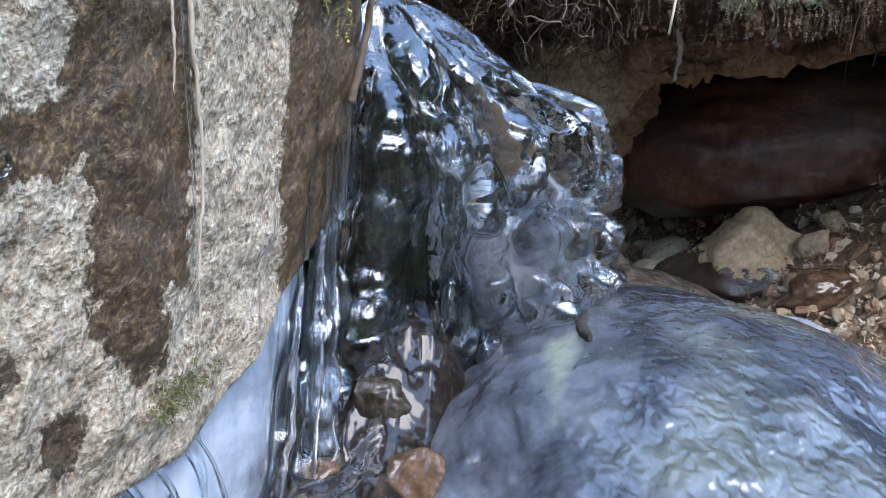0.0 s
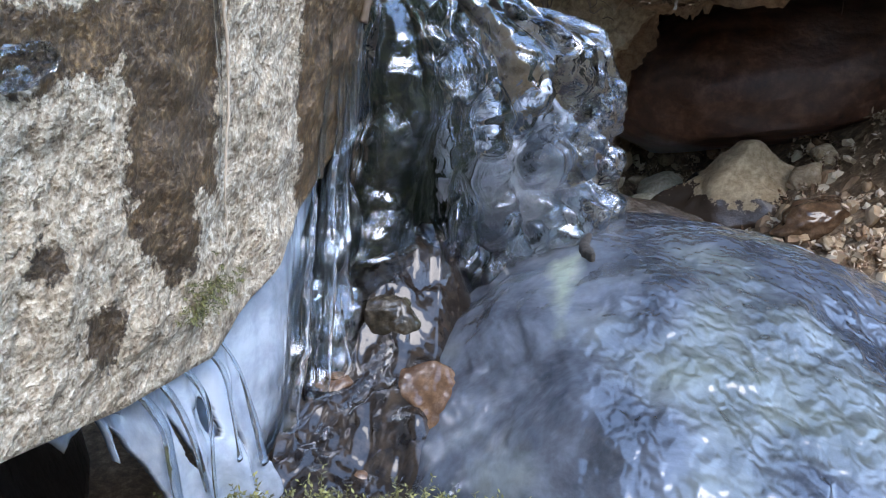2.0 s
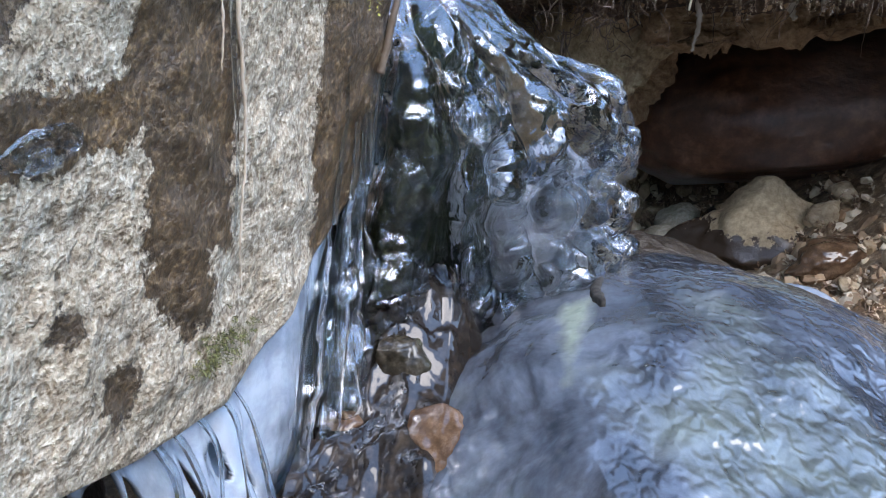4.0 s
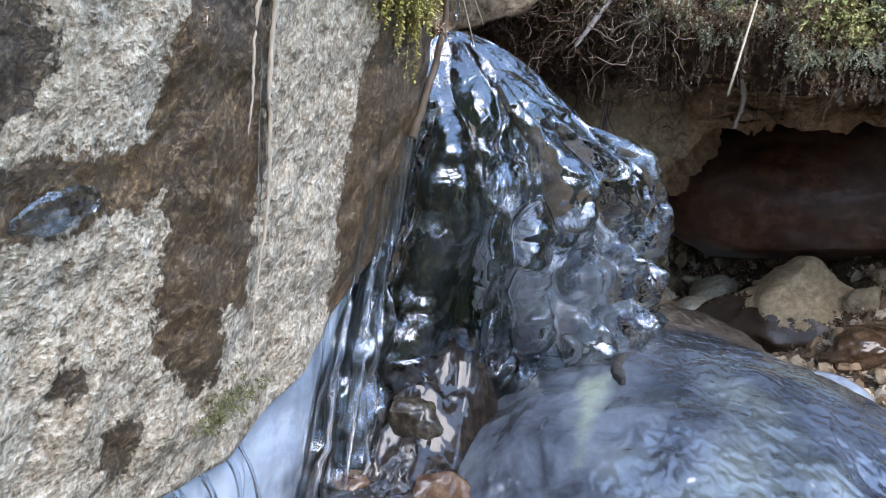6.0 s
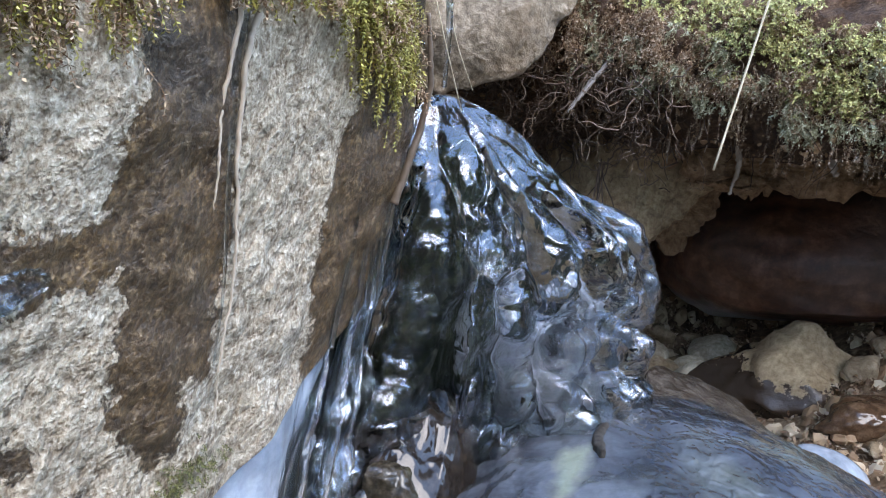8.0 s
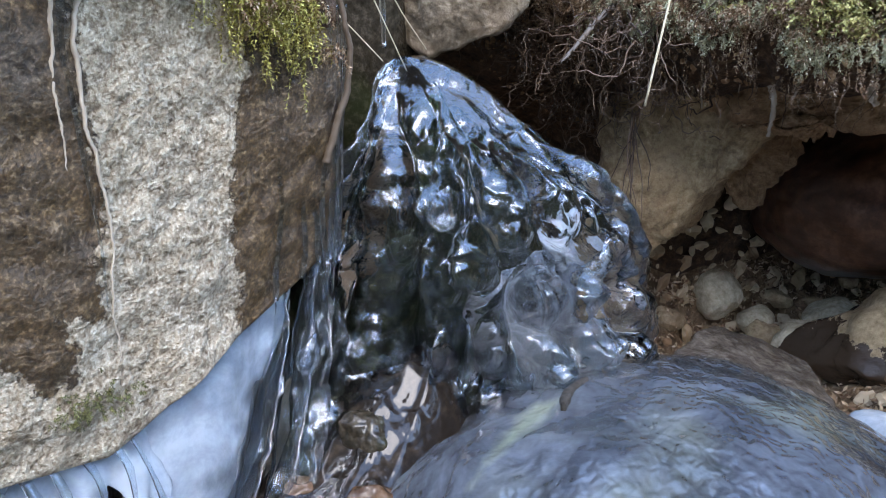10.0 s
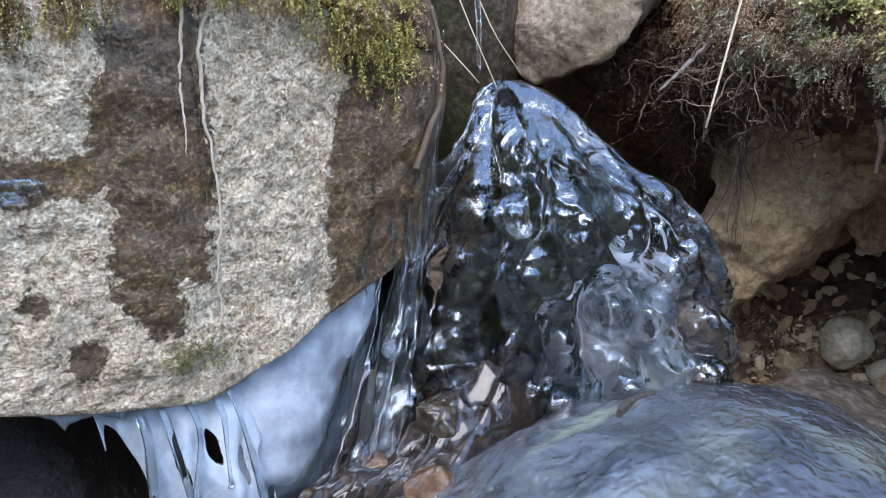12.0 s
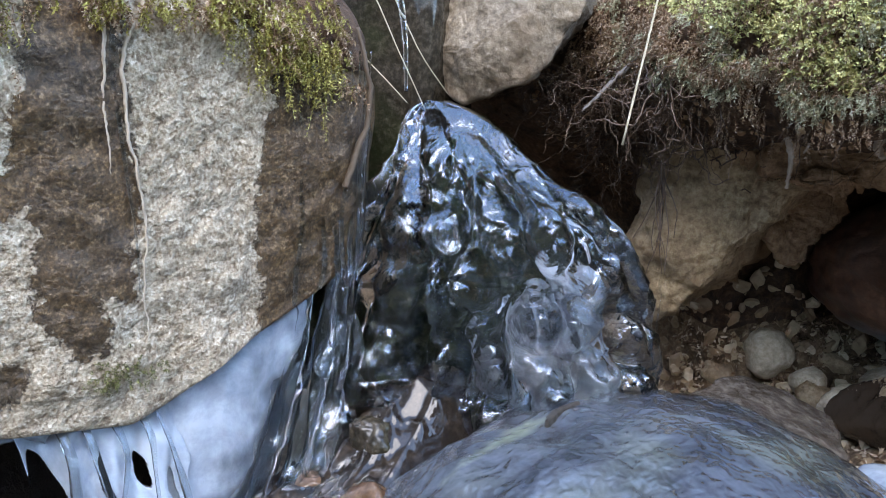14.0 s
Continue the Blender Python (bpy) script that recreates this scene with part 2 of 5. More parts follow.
M_CHIP = stone("dark_bark", (0.012, 0.01, 0.008), (0.035, 0.03, 0.024), (0.06, 0.05, 0.04), 200, 0.001, 0.9)
M_WHITE = milky_ice("white_ice", (0.24, 0.28, 0.33), (0.42, 0.475, 0.53), 0.3, (1, 1, 0.4), 0, 0.4)
M_SOIL = soil("dark_humus_soil", (0.022, 0.012, 0.007), (0.1, 0.056, 0.03), (0.25, 0.16, 0.095))
M_SAND = soil("tan_gravelly_soil", (0.06, 0.036, 0.02), (0.23, 0.155, 0.09), (0.5, 0.39, 0.27))
M_GROUND = soil("forest_floor", (0.03, 0.022, 0.013), (0.07, 0.055, 0.03), (0.12, 0.1, 0.06))
M_MOSS = leafy("green_moss", [(0.12, (0.06, 0.035, 0.012)), (0.32, (0.14, 0.1, 0.025)), (0.52, (0.27, 0.24, 0.05)), (0.75, (0.42, 0.39, 0.1)), (0.95, (0.62, 0.56, 0.24))])
M_BANKMOSS = leafy("bank_moss", [(0.12, (0.1, 0.055, 0.025)), (0.3, (0.17, 0.13, 0.05)), (0.48, (0.27, 0.265, 0.09)), (0.68, (0.42, 0.42, 0.16)), (0.85, (0.58, 0.52, 0.2)), (0.97, (0.7, 0.68, 0.45))])
M_PALEMOSS = leafy("grey_green_moss", [(0.15, (0.15, 0.13, 0.07)), (0.5, (0.38, 0.37, 0.22)), (0.9, (0.66, 0.64, 0.46))])
M_DRYMOSS = leafy("dry_moss_and_litter", [(0.12, (0.07, 0.034, 0.016)), (0.4, (0.21, 0.12, 0.065)), (0.65, (0.4, 0.28, 0.17)), (0.95, (0.7, 0.58, 0.44))])
M_ROOT = leafy("pale_roots", [(0.1, (0.22, 0.165, 0.11)), (0.6, (0.46, 0.38, 0.29)), (0.95, (0.66, 0.58, 0.48))])
M_DARKROOT = leafy("brown_roots", [(0.1, (0.026, 0.015, 0.01)), (0.5, (0.085, 0.052, 0.034)), (0.95, (0.2, 0.14, 0.1))])
M_GREYROOT = leafy("grey_root", [(0.1, (0.06, 0.05, 0.042)), (0.6, (0.13, 0.112, 0.096)), (0.95, (0.22, 0.2, 0.17))])
M_BROWNROOT = leafy("brown_bark_root", [(0.1, (0.035, 0.024, 0.016)), (0.6, (0.1, 0.07, 0.046)), (0.95, (0.2, 0.15, 0.105))])
M_STRAW = leafy("dry_straw", [(0.1, (0.42, 0.34, 0.21)), (0.9, (0.58, 0.5, 0.35))], 0.5)


# ---- mesh tools ----
def mesh_of(name, verts, faces, material, smooth=True):
    me = bpy.data.meshes.new(name)
    me.from_pydata(verts, [], faces)
    me.materials.append(material)
    if smooth:
        me.polygons.foreach_set("use_smooth", [True] * len(me.polygons))
    me.update()
    return me


def part(name, bm, material, parent, label=""):
    me = bpy.data.meshes.new(name)
    bm.to_mesh(me)
    bm.free()
    me.materials.append(material)
    me.polygons.foreach_set("use_smooth", [True] * len(me.polygons))
    ob = new(name, me)
    ob.parent = parent
    return tagged(ob, label) if label else ob


def fbm(p, scale, octaves=4, seed=0.0):
    q = Vector(p) * scale + Vector((seed, seed * 1.7, seed * 0.6))
    return noise.fractal(q, 0.9, 2.1, octaves)


def sheet(rows, closed_u=False, closed_v=False):
    """Vertices and quads from rows of points."""
    nv, nu = len(rows), len(rows[0])
    verts = [p for r in rows for p in r]
    faces = []
    for j in range(nv - (0 if closed_v else 1)):
        k = (j + 1) % nv
        for i in range(nu - (0 if closed_u else 1)):
            l = (i + 1) % nu
            faces.append((j * nu + i, j * nu + l, k * nu + l, k * nu + i))
    return verts, faces


def spline(points, n):
    """n points on a smooth curve through the given ones."""
    p = [np.array(q, float) for q in points]
    p = [2 * p[0] - p[1], *p, 2 * p[-1] - p[-2]]
    out = []
    for k in range(n):
        s = k / (n - 1) * (len(p) - 3)
        i = min(int(s), len(p) - 4)
        f = s - i
        a, b, c, d = p[i:i + 4]
        out.append(0.5 * (2 * b + (c - a) * f + (2 * a - 5 * b + 4 * c - d) * f * f + (3 * b - a - 3 * c + d) * f ** 3))
    return out


def rock_bm(center, radii, turn=(0, 0, 0), seed=1, rough=0.12, facets=6, subdiv=5, fine=0.02):
    """A worn stone: a ball cut by some flat facets, with uneven skin."""
    rng = random.Random(seed)
    bm = bmesh.new()
    bmesh.ops.create_icosphere(bm, subdivisions=subdiv, radius=1.0)
    cuts = []
    for _ in range(facets):
        n = Vector((rng.uniform(-1, 1), rng.uniform(-1, 1), rng.uniform(-1, 1))).normalized()
        cuts.append((n, rng.uniform(0.62, 0.85)))
    rot = Euler([radians(a) for a in turn]).to_matrix()
    for v in bm.verts:
        p = v.co.copy()
        for n, d in cuts:
            over = p.dot(n) - d
            if over > 0:
                p -= n * over * 0.85
        p *= 1 + rough * fbm(p, 1.3, 3, seed) + fine * fbm(p, 6, 4, seed + 5)
        p = Vector((p.x * radii[0], p.y * radii[1], p.z * radii[2]))
        v.co = rot @ p + Vector(center)
    return bm


def hull_bm(points, seed=1, bevel=0.012, cuts=4, amp=0.006, scale=14):
    """An angular stone: the hull of its corners, edges worn, skin uneven."""
    bm = bmesh.new()
    for p in points:
        bm.verts.new(p)
    bmesh.ops.convex_hull(bm, input=bm.verts)
    bmesh.ops.delete(bm, geom=[v for v in bm.verts if not v.link_faces], context="VERTS")
    bmesh.ops.dissolve_limit(bm, angle_limit=0.15, verts=bm.verts, edges=bm.edges)
    bmesh.ops.bevel(bm, geom=bm.edges[:], offset=bevel, segments=3, profile=0.6, affect="EDGES")
    bmesh.ops.triangulate(bm, faces=bm.faces)
    for _ in range(cuts):
        long = [e for e in bm.edges if e.calc_length() > 0.008]
        if not long:
            break
        bmesh.ops.subdivide_edges(bm, edges=long, cuts=1)
        bmesh.ops.triangulate(bm, faces=bm.faces)
    bm.normal_update()
    for v in bm.verts:
        v.co += v.normal * (amp * fbm(v.co, scale, 4, seed) + amp * 0.35 * fbm(v.co, scale * 5, 3, seed + 3))
    return bm


def tube(verts, faces, pts, r0, r1, sides=6):
    """Adds a tapering tube along the points."""
    base = len(verts)
    n = len(pts)
    for k, p in enumerate(pts):
        p = Vector(p)
        t = (Vector(pts[min(k + 1, n - 1)]) - Vector(pts[max(k - 1, 0)])).normalized()
        a = t.orthogonal().normalized()
        c = t.cross(a)
        r = r0 + (r1 - r0) * k / (n - 1)
        for s in range(sides):
            w = 2 * math.pi * s / sides
            verts.append(tuple(p + (a * math.cos(w) + c * math.sin(w)) * r))
    for k in range(n - 1):
        for s in range(sides):
            q = (s + 1) % sides
            faces.append((base + k * sides + s, base + k * sides + q, base + (k + 1) * sides + q, base + (k + 1) * sides + s))
    faces.append(tuple(base + s for s in reversed(range(sides))))
    faces.append(tuple(base + (n - 1) * sides + s for s in range(sides)))


# ---- ground ----
def ground_z(x, y):
    back = max(0.0, y - 1.75)
    hill = min(1.6 * back, 0.85) + 0.42 * max(0.0, back - 0.53) / (1 + 0.02 * back)
    side = 0.12 * min(abs(x + 0.5), 6)
    near = -0.16 - 0.03 * max(0.0, min(-y, 3.0))
    slope = max(0.0, math.hypot(x, y) - 3.5) if y < 0 else 0.0
    hill += 0.5 * slope / (1 + 0.02 * slope) * min(1.0, -y / 4)
    return near + hill + (side if y < 1.7 else 0) * min(1, max(0, (abs(x) - 1.2) / 2)) + 0.02 * fbm((x, y, 0), 3, 3)


def ground():
    ticks = [-2500, -600, -150, -40, -15, -8, -5, -3.2, -2.2, -1.6] + [-1.2 + 0.08 * i for i in range(31)] + [1.6, 2.2, 3.2, 5, 8, 15, 40, 150, 600, 2500]
    rows = [[(x, y, ground_z(x, y) - 0.03) for x in ticks] for y in ticks]
    v, f = sheet(rows)
    return tagged(new("ground", mesh_of("ground", v, f, M_GROUND)), "brown forest floor of earth and leaf litter", "ground", kind="structure")


ground()


# ---- the great boulder at the stream's side ----
def seg_dist(p, poly):
    """Signed distance of p to a closed outline, positive inside."""
    best, inside = 1e9, False
    n = len(poly)
    for i in range(n):
        (ax, ay), (bx, by) = poly[i], poly[(i + 1) % n]
        dx, dy = bx - ax, by - ay
        t = max(0.0, min(1.0, ((p[0] - ax) * dx + (p[1] - ay) * dy) / (dx * dx + dy * dy + 1e-12)))
        best = min(best, math.hypot(p[0] - ax - t * dx, p[1] - ay - t * dy))
        if (ay > p[1]) != (by > p[1]) and p[0] < ax + (p[1] - ay) * dx / dy:
            inside = not inside
    return best if inside else -best


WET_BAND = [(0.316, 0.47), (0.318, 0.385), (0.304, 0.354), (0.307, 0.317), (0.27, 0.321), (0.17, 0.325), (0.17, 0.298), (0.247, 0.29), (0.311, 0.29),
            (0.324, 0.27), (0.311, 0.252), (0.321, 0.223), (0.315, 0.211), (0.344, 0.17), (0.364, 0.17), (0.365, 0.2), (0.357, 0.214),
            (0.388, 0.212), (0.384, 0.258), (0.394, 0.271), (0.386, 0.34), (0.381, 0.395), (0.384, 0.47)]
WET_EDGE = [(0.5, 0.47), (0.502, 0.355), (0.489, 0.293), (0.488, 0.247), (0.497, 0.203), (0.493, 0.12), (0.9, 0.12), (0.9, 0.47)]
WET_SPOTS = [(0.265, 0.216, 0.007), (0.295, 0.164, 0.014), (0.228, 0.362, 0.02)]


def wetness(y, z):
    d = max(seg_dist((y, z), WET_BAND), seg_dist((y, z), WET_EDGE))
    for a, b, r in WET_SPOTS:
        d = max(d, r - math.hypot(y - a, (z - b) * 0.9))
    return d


def boulder_bottom(y):
    return float(np.interp(y, (-0.4, 0.0, 0.23, 0.3, 0.383, 0.404, 0.441, 0.464, 0.498, 0.55, 0.59, 0.66, 0.8), (0.24, 0.185, 0.138, 0.117, 0.1, 0.107, 0.122, 0.135, 0.154, 0.178, 0.2, 0.235, 0.26)))


def boulder_top(y):
    fall = 0.3 * max(0.0, (-0.15 - y) / 0.45) ** 2
    return -fall + float(np.interp(y, (-0.6, 0.2, 0.32, 0.44, 0.5, 0.58, 0.66), (0.49, 0.485, 0.465, 0.45, 0.425, 0.4, 0.385))) + 0.006 * math.sin(y * 31)


def boulder_face(y, z):
    """The x of the boulder's stream-side face."""
    x = 0.248 * y + 0.107 * z - 0.241 - 0.25 * max(0.0, (-0.15 - y) / 0.45) ** 2
    return x - 1.1 * max(0.0, y - 0.575) ** 1.5 * 2.2


def boulder():
    ys = [-0.6 + 0.02 * i for i in range(33)] + [0.06 + 0.002 * i for i in range(330)]
    rows, wet = [], []
    for y in ys:
        zb, zt = boulder_bottom(y), boulder_top(y)
        outline = [(0.72, 0.5 * zb + 0.5 * zt), (0.66, zb + 0.06), (0.5, zb - 0.02), (0.3, zb + 0.05), (0.16, zb + 0.025), (0.07, zb + 0.006), (0.03, zb - 0.002), (0.01, zb - 0.001), (0.003, zb + 0.002)]
        bulge = 0.008 * math.exp(-((y - 0.455) / 0.035) ** 2)
        outline += [(0.003 * (1 - s) ** 4 - bulge * (1 - s) ** 5, zb + 0.004 + (zt - zb - 0.03) * s) for s in [k / 150 for k in range(1, 150)]]
        outline += [(0.004, zt - 0.02), (0.02, zt - 0.008), (0.05, zt), (0.15, zt + 0.02), (0.5, zt + 0.03), (0.66, zt - 0.04)]
        row = []
        for d, z in outline:
            p = Vector((boulder_face(y, z) - d, y, z))
            swell = 0.007 * fbm(p, 9, 3, 2.0) + 0.003 * fbm(p, 34, 2, 7.0)
            row.append((p.x + swell, p.y - 0.3 * swell, p.z + (0.5 * swell if z < zb + 0.03 else 0)))
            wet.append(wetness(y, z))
        rows.append(row)
    v, f = sheet(rows, closed_u=True)
    n = len(rows[0])
    f.append(tuple(reversed(range(n))))
    f.append(tuple((len(rows) - 1) * n + i for i in range(n)))
    me = mesh_of("boulder", v, f, M_BOULDER)
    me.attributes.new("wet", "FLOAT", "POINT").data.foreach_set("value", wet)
    return tagged(new("boulder", me), "huge pale granite boulder with dark wet stains", "boulder")


boulder()


# ---- clear ice mound ----
def mound_section(z):
    """Front outline of the mound at a height, from its left end at the boulder round to its right end."""
    zs = (-0.04, 0.05, 0.1, 0.15, 0.2, 0.24, 0.26, 0.28, 0.3, 0.32, 0.335, 0.345, 0.352)
    at = lambda *v: float(np.interp(z, zs, v))
    r = at(0.15, 0.158, 0.156, 0.152, 0.145, 0.13, 0.12, 0.09, 0.06, 0.035, 0.01, -0.015, -0.04)
    back = at(0.79, 0.79, 0.778, 0.765, 0.735, 0.72, 0.717, 0.719, 0.722, 0.72, 0.717, 0.712, 0.706)
    front = at(0.67, 0.672, 0.662, 0.65, 0.636, 0.63, 0.636, 0.645, 0.656, 0.668, 0.678, 0.686, 0.696)
    lx = at(-0.118, -0.113, -0.105, -0.096, -0.086, -0.08, -0.078, -0.076, -0.076, -0.075, -0.073, -0.068, -0.06)
    ly = at(0.535, 0.56, 0.585, 0.602, 0.61, 0.613, 0.617, 0.625, 0.635, 0.648, 0.661, 0.673, 0.689)
    k = (r - lx) / 0.25
    by = at(0.67, 0.662, 0.652, 0.643, 0.632, 0.628, 0.634, 0.644, 0.656, 0.668, 0.678, 0.685, 0.694)
    pts = [(lx - 0.035 * k, ly + 0.12 * k), (lx - 0.012 * k, ly + 0.03 * k), (lx + 0.02 * k, ly + 0.012), (lx + 0.08 * k, by), (lx + 0.155 * k, front),
           (r - 0.03 * k, front + 0.4 * (back - front)), (r, back - 0.01), (r - 0.02 * k, back + 0.03 * k)]
    return pts


CUSHIONS = [(0.355, 0.2, 0.08, 0.125, 0.019), (0.35, 0.085, 0.075, 0.05, 0.023), (0.3, 0.32, 0.07, 0.05, 0.016), (0.44, 0.31, 0.06, 0.045, 0.02), (0.53, 0.335, 0.06, 0.03, 0.014), (0.63, 0.3, 0.06, 0.034, 0.018), (0.2, 0.15, 0.028, 0.13, 0.018), (0.245, 0.12, 0.026, 0.12, 0.021), (0.155, 0.2, 0.025, 0.14, 0.016),
            (0.475, 0.238, 0.045, 0.032, 0.024), (0.468, 0.172, 0.042, 0.045, 0.02), (0.458, 0.1, 0.046, 0.055, 0.026), (0.53, 0.192, 0.035, 0.04, 0.021), (0.54, 0.11, 0.042, 0.055, 0.023),
            (0.6, 0.24, 0.055, 0.05, 0.02), (0.69, 0.238, 0.05, 0.045, 0.023), (0.755, 0.205, 0.05, 0.05, 0.02), (0.628, 0.15, 0.052, 0.034, 0.023), (0.7, 0.148, 0.046, 0.036, 0.021), (0.62, 0.085, 0.058, 0.048, 0.027), (0.705, 0.075, 0.05, 0.046, 0.025),
            (0.81, 0.25, 0.05, 0.035, 0.02), (0.79, 0.19, 0.045, 0.034, 0.023), (0.8, 0.13, 0.046, 0.036, 0.022), (0.79, 0.07, 0.05, 0.04, 0.025), (0.88, 0.2, 0.06, 0.06, 0.018), (0.88, 0.1, 0.06, 0.06, 0.018),
            (0.95, 0.15, 0.06, 0.1, 0.016), (0.3, 0.02, 0.1, 0.045, 0.02), (0.5, 0.03, 0.1, 0.04, 0.02), (0.68, 0.02, 0.1, 0.04, 0.02), (0.57, 0.292, 0.05, 0.03, 0.018)]


def ice_relief():
    """Glassy cushions of the ice with creases between, over the way round (0 to 1) and the height."""
    rng = random.Random(5)
    beads = [(rng.choice((rng.uniform(0.15, 0.26), rng.uniform(0.72, 0.98), rng.uniform(0.3, 0.8))), rng.uniform(0.0, 0.26), rng.uniform(0.01, 0.022), rng.uniform(0.008, 0.018), rng.uniform(0.002, 0.006)) for _ in range(42)]
    beads += [(rng.uniform(0.44, 0.98), rng.triangular(0.0, 0.25, 0.06), rng.uniform(0.014, 0.034), rng.uniform(0.014, 0.036), rng.uniform(0.003, 0.009)) for _ in range(34)]
    beads += [(rng.uniform(0.52, 0.8), rng.uniform(0.18, 0.29), rng.uniform(0.012, 0.03), rng.uniform(0.008, 0.02), rng.uniform(0.0015, 0.004)) for _ in range(14)]

    beads += [(rng.uniform(0.16, 0.98), rng.triangular(0.02, 0.27, 0.1), rng.uniform(0.018, 0.036), rng.uniform(0.014, 0.03), rng.uniform(0.005, 0.011)) for _ in range(30)]
    beads = [(c, zc, w, hz, a * (0.1 if 0.28 < c < 0.43 and zc > 0.12 else 0.4 if c > 0.74 else 1.0)) for c, zc, w, hz, a in beads]

    def relief(u, z):
        q = Vector((u * 9, z * 26, 1.3))
        du, dz = 0.016 * noise.noise(q), 0.014 * noise.noise(q + Vector((7, 3, 2)))
        du += 0.006 * noise.noise(q * 3.1)
        dz += 0.005 * noise.noise(q * 3.3 + Vector((1, 5, 2)))
        total = math.exp(700 * 0.001)
        for c, zc, w, hz, a in CUSHIONS:
            d = ((u + du - c) / w) ** 2 + ((z + dz - zc) / hz) ** 2
            if d < 2.5:
                total += math.exp(700 * a * (1 - d ** 1.7))
        g = 1.35 * math.log(total) / 700
        for c, zc, w, hz, a in beads:
            d = ((u - c) / w) ** 2 + ((z - zc) / hz) ** 2
            if d < 1:
                g += a * (1 - d) ** 1.2
        return g

    return relief


def ice_mound():
    nz, nu = 250, 380
    relief = ice_relief()
    rows = []
    for j in range(nz + 1):
        z0 = -0.04 + 0.392 * (j / nz) ** 0.92
        line = spline(mound_section(z0), nu)
        fade = min(1, max(0.0, (0.352 - z0) / 0.06)) ** 0.7
        row = []
        for i, (x, y) in enumerate(line):
            a, b = line[max(i - 1, 0)], line[min(i + 1, nu - 1)]
            t = Vector((b[0] - a[0], b[1] - a[1], 0)).normalized()
            out = Vector((t.y, -t.x, 0.2))
            u = i / (nu - 1)
            p = Vector((x, y, z0))
            calm = min(1, max(0.08, (0.335 - z0) / 0.07))
            steps = math.sin(z0 * 170 + 7 * fbm(p, 10, 2, 9.0)) * (0.0016 if u < 0.43 else 0.0)
            panel = min(1.0, abs(u - 0.355) / 0.09) ** 2 if z0 > 0.08 else 1.0
            warp = Vector((0.012 * noise.noise(p * 30), 0.0, 0.02 * noise.noise(p * 24 + Vector((5, 0, 3)))))
            q = p + warp
            fold = 1 - 2 * abs(noise.noise(Vector((q.x * 30, q.y * 30, q.z * 15 + 2.0))))
            fold2 = 1 - 2 * abs(noise.noise(Vector((q.x * 62, q.y * 62, q.z * 36 + 9.0))))
            h = relief(u, z0) * calm * 1.2 + steps * calm + 0.004 * fbm(p, 20, 2, 8.0) + panel * max(0.0, min(1.0, (0.345 - z0) / 0.06)) * (1.0 if u < 0.76 else 0.45) * (0.0075 * fold * abs(fold) + 0.003 * fold2 * abs(fold2))
            row.append(tuple(p + out * (h - 0.017) * fade))
        end, start = line[-1], line[0]
        for s in (0.25, 0.5, 0.75):
            row.append((end[0] + (start[0] - end[0]) * s, end[1] + (start[1] - end[1]) * s + 0.01, z0))
        rows.append(row)
    v, f = sheet(rows, closed_u=True)
    n = len(rows[0])
    f.append(tuple(reversed(range(n))))
    f.append(tuple(nz * n + i for i in range(n)))
    return tagged(new("ice_mound", mesh_of("ice_mound", v, f, M_ICE)), "lumpy mound of crystal clear ice below a spring", "ice mound")


def front_y(x, z):
    line = spline(mound_section(z), 120)[20:100]
    return min(line, key=lambda p: abs(p[0] - x))[1]


def ice_lobes(mound):
    """Frozen drips that stand proud of the mound's face."""
    spots = [(-0.05, 0.075, 0.015, 0.03), (0.012, 0.075, 0.014, 0.036), (0.06, 0.07, 0.015, 0.03), (0.1, 0.075, 0.016, 0.034), (0.13, 0.08, 0.012, 0.04), (0.01, 0.235, 0.012, 0.018), (0.125, 0.175, 0.012, 0.022),
             (-0.085, 0.1, 0.01, 0.05)]
    for k, (x, z, r, h) in enumerate(spots):
        bm = bmesh.new()
        bmesh.ops.create_icosphere(bm, subdivisions=5, radius=1.0)
        c = Vector((x, front_y(x, z) + 0.004, z))
        for v in bm.verts:
            p = v.co * (1 + 0.1 * fbm(v.co, 1.4, 2, k + 1.0))
            w = 0.8 - 0.35 * p.z
            v.co = c + Vector((p.x * r * w + 0.006 * math.sin(2.2 * p.z + k), p.y * r * w, p.z * h))
        part("ice_lobe", bm, M_ICE, mound)


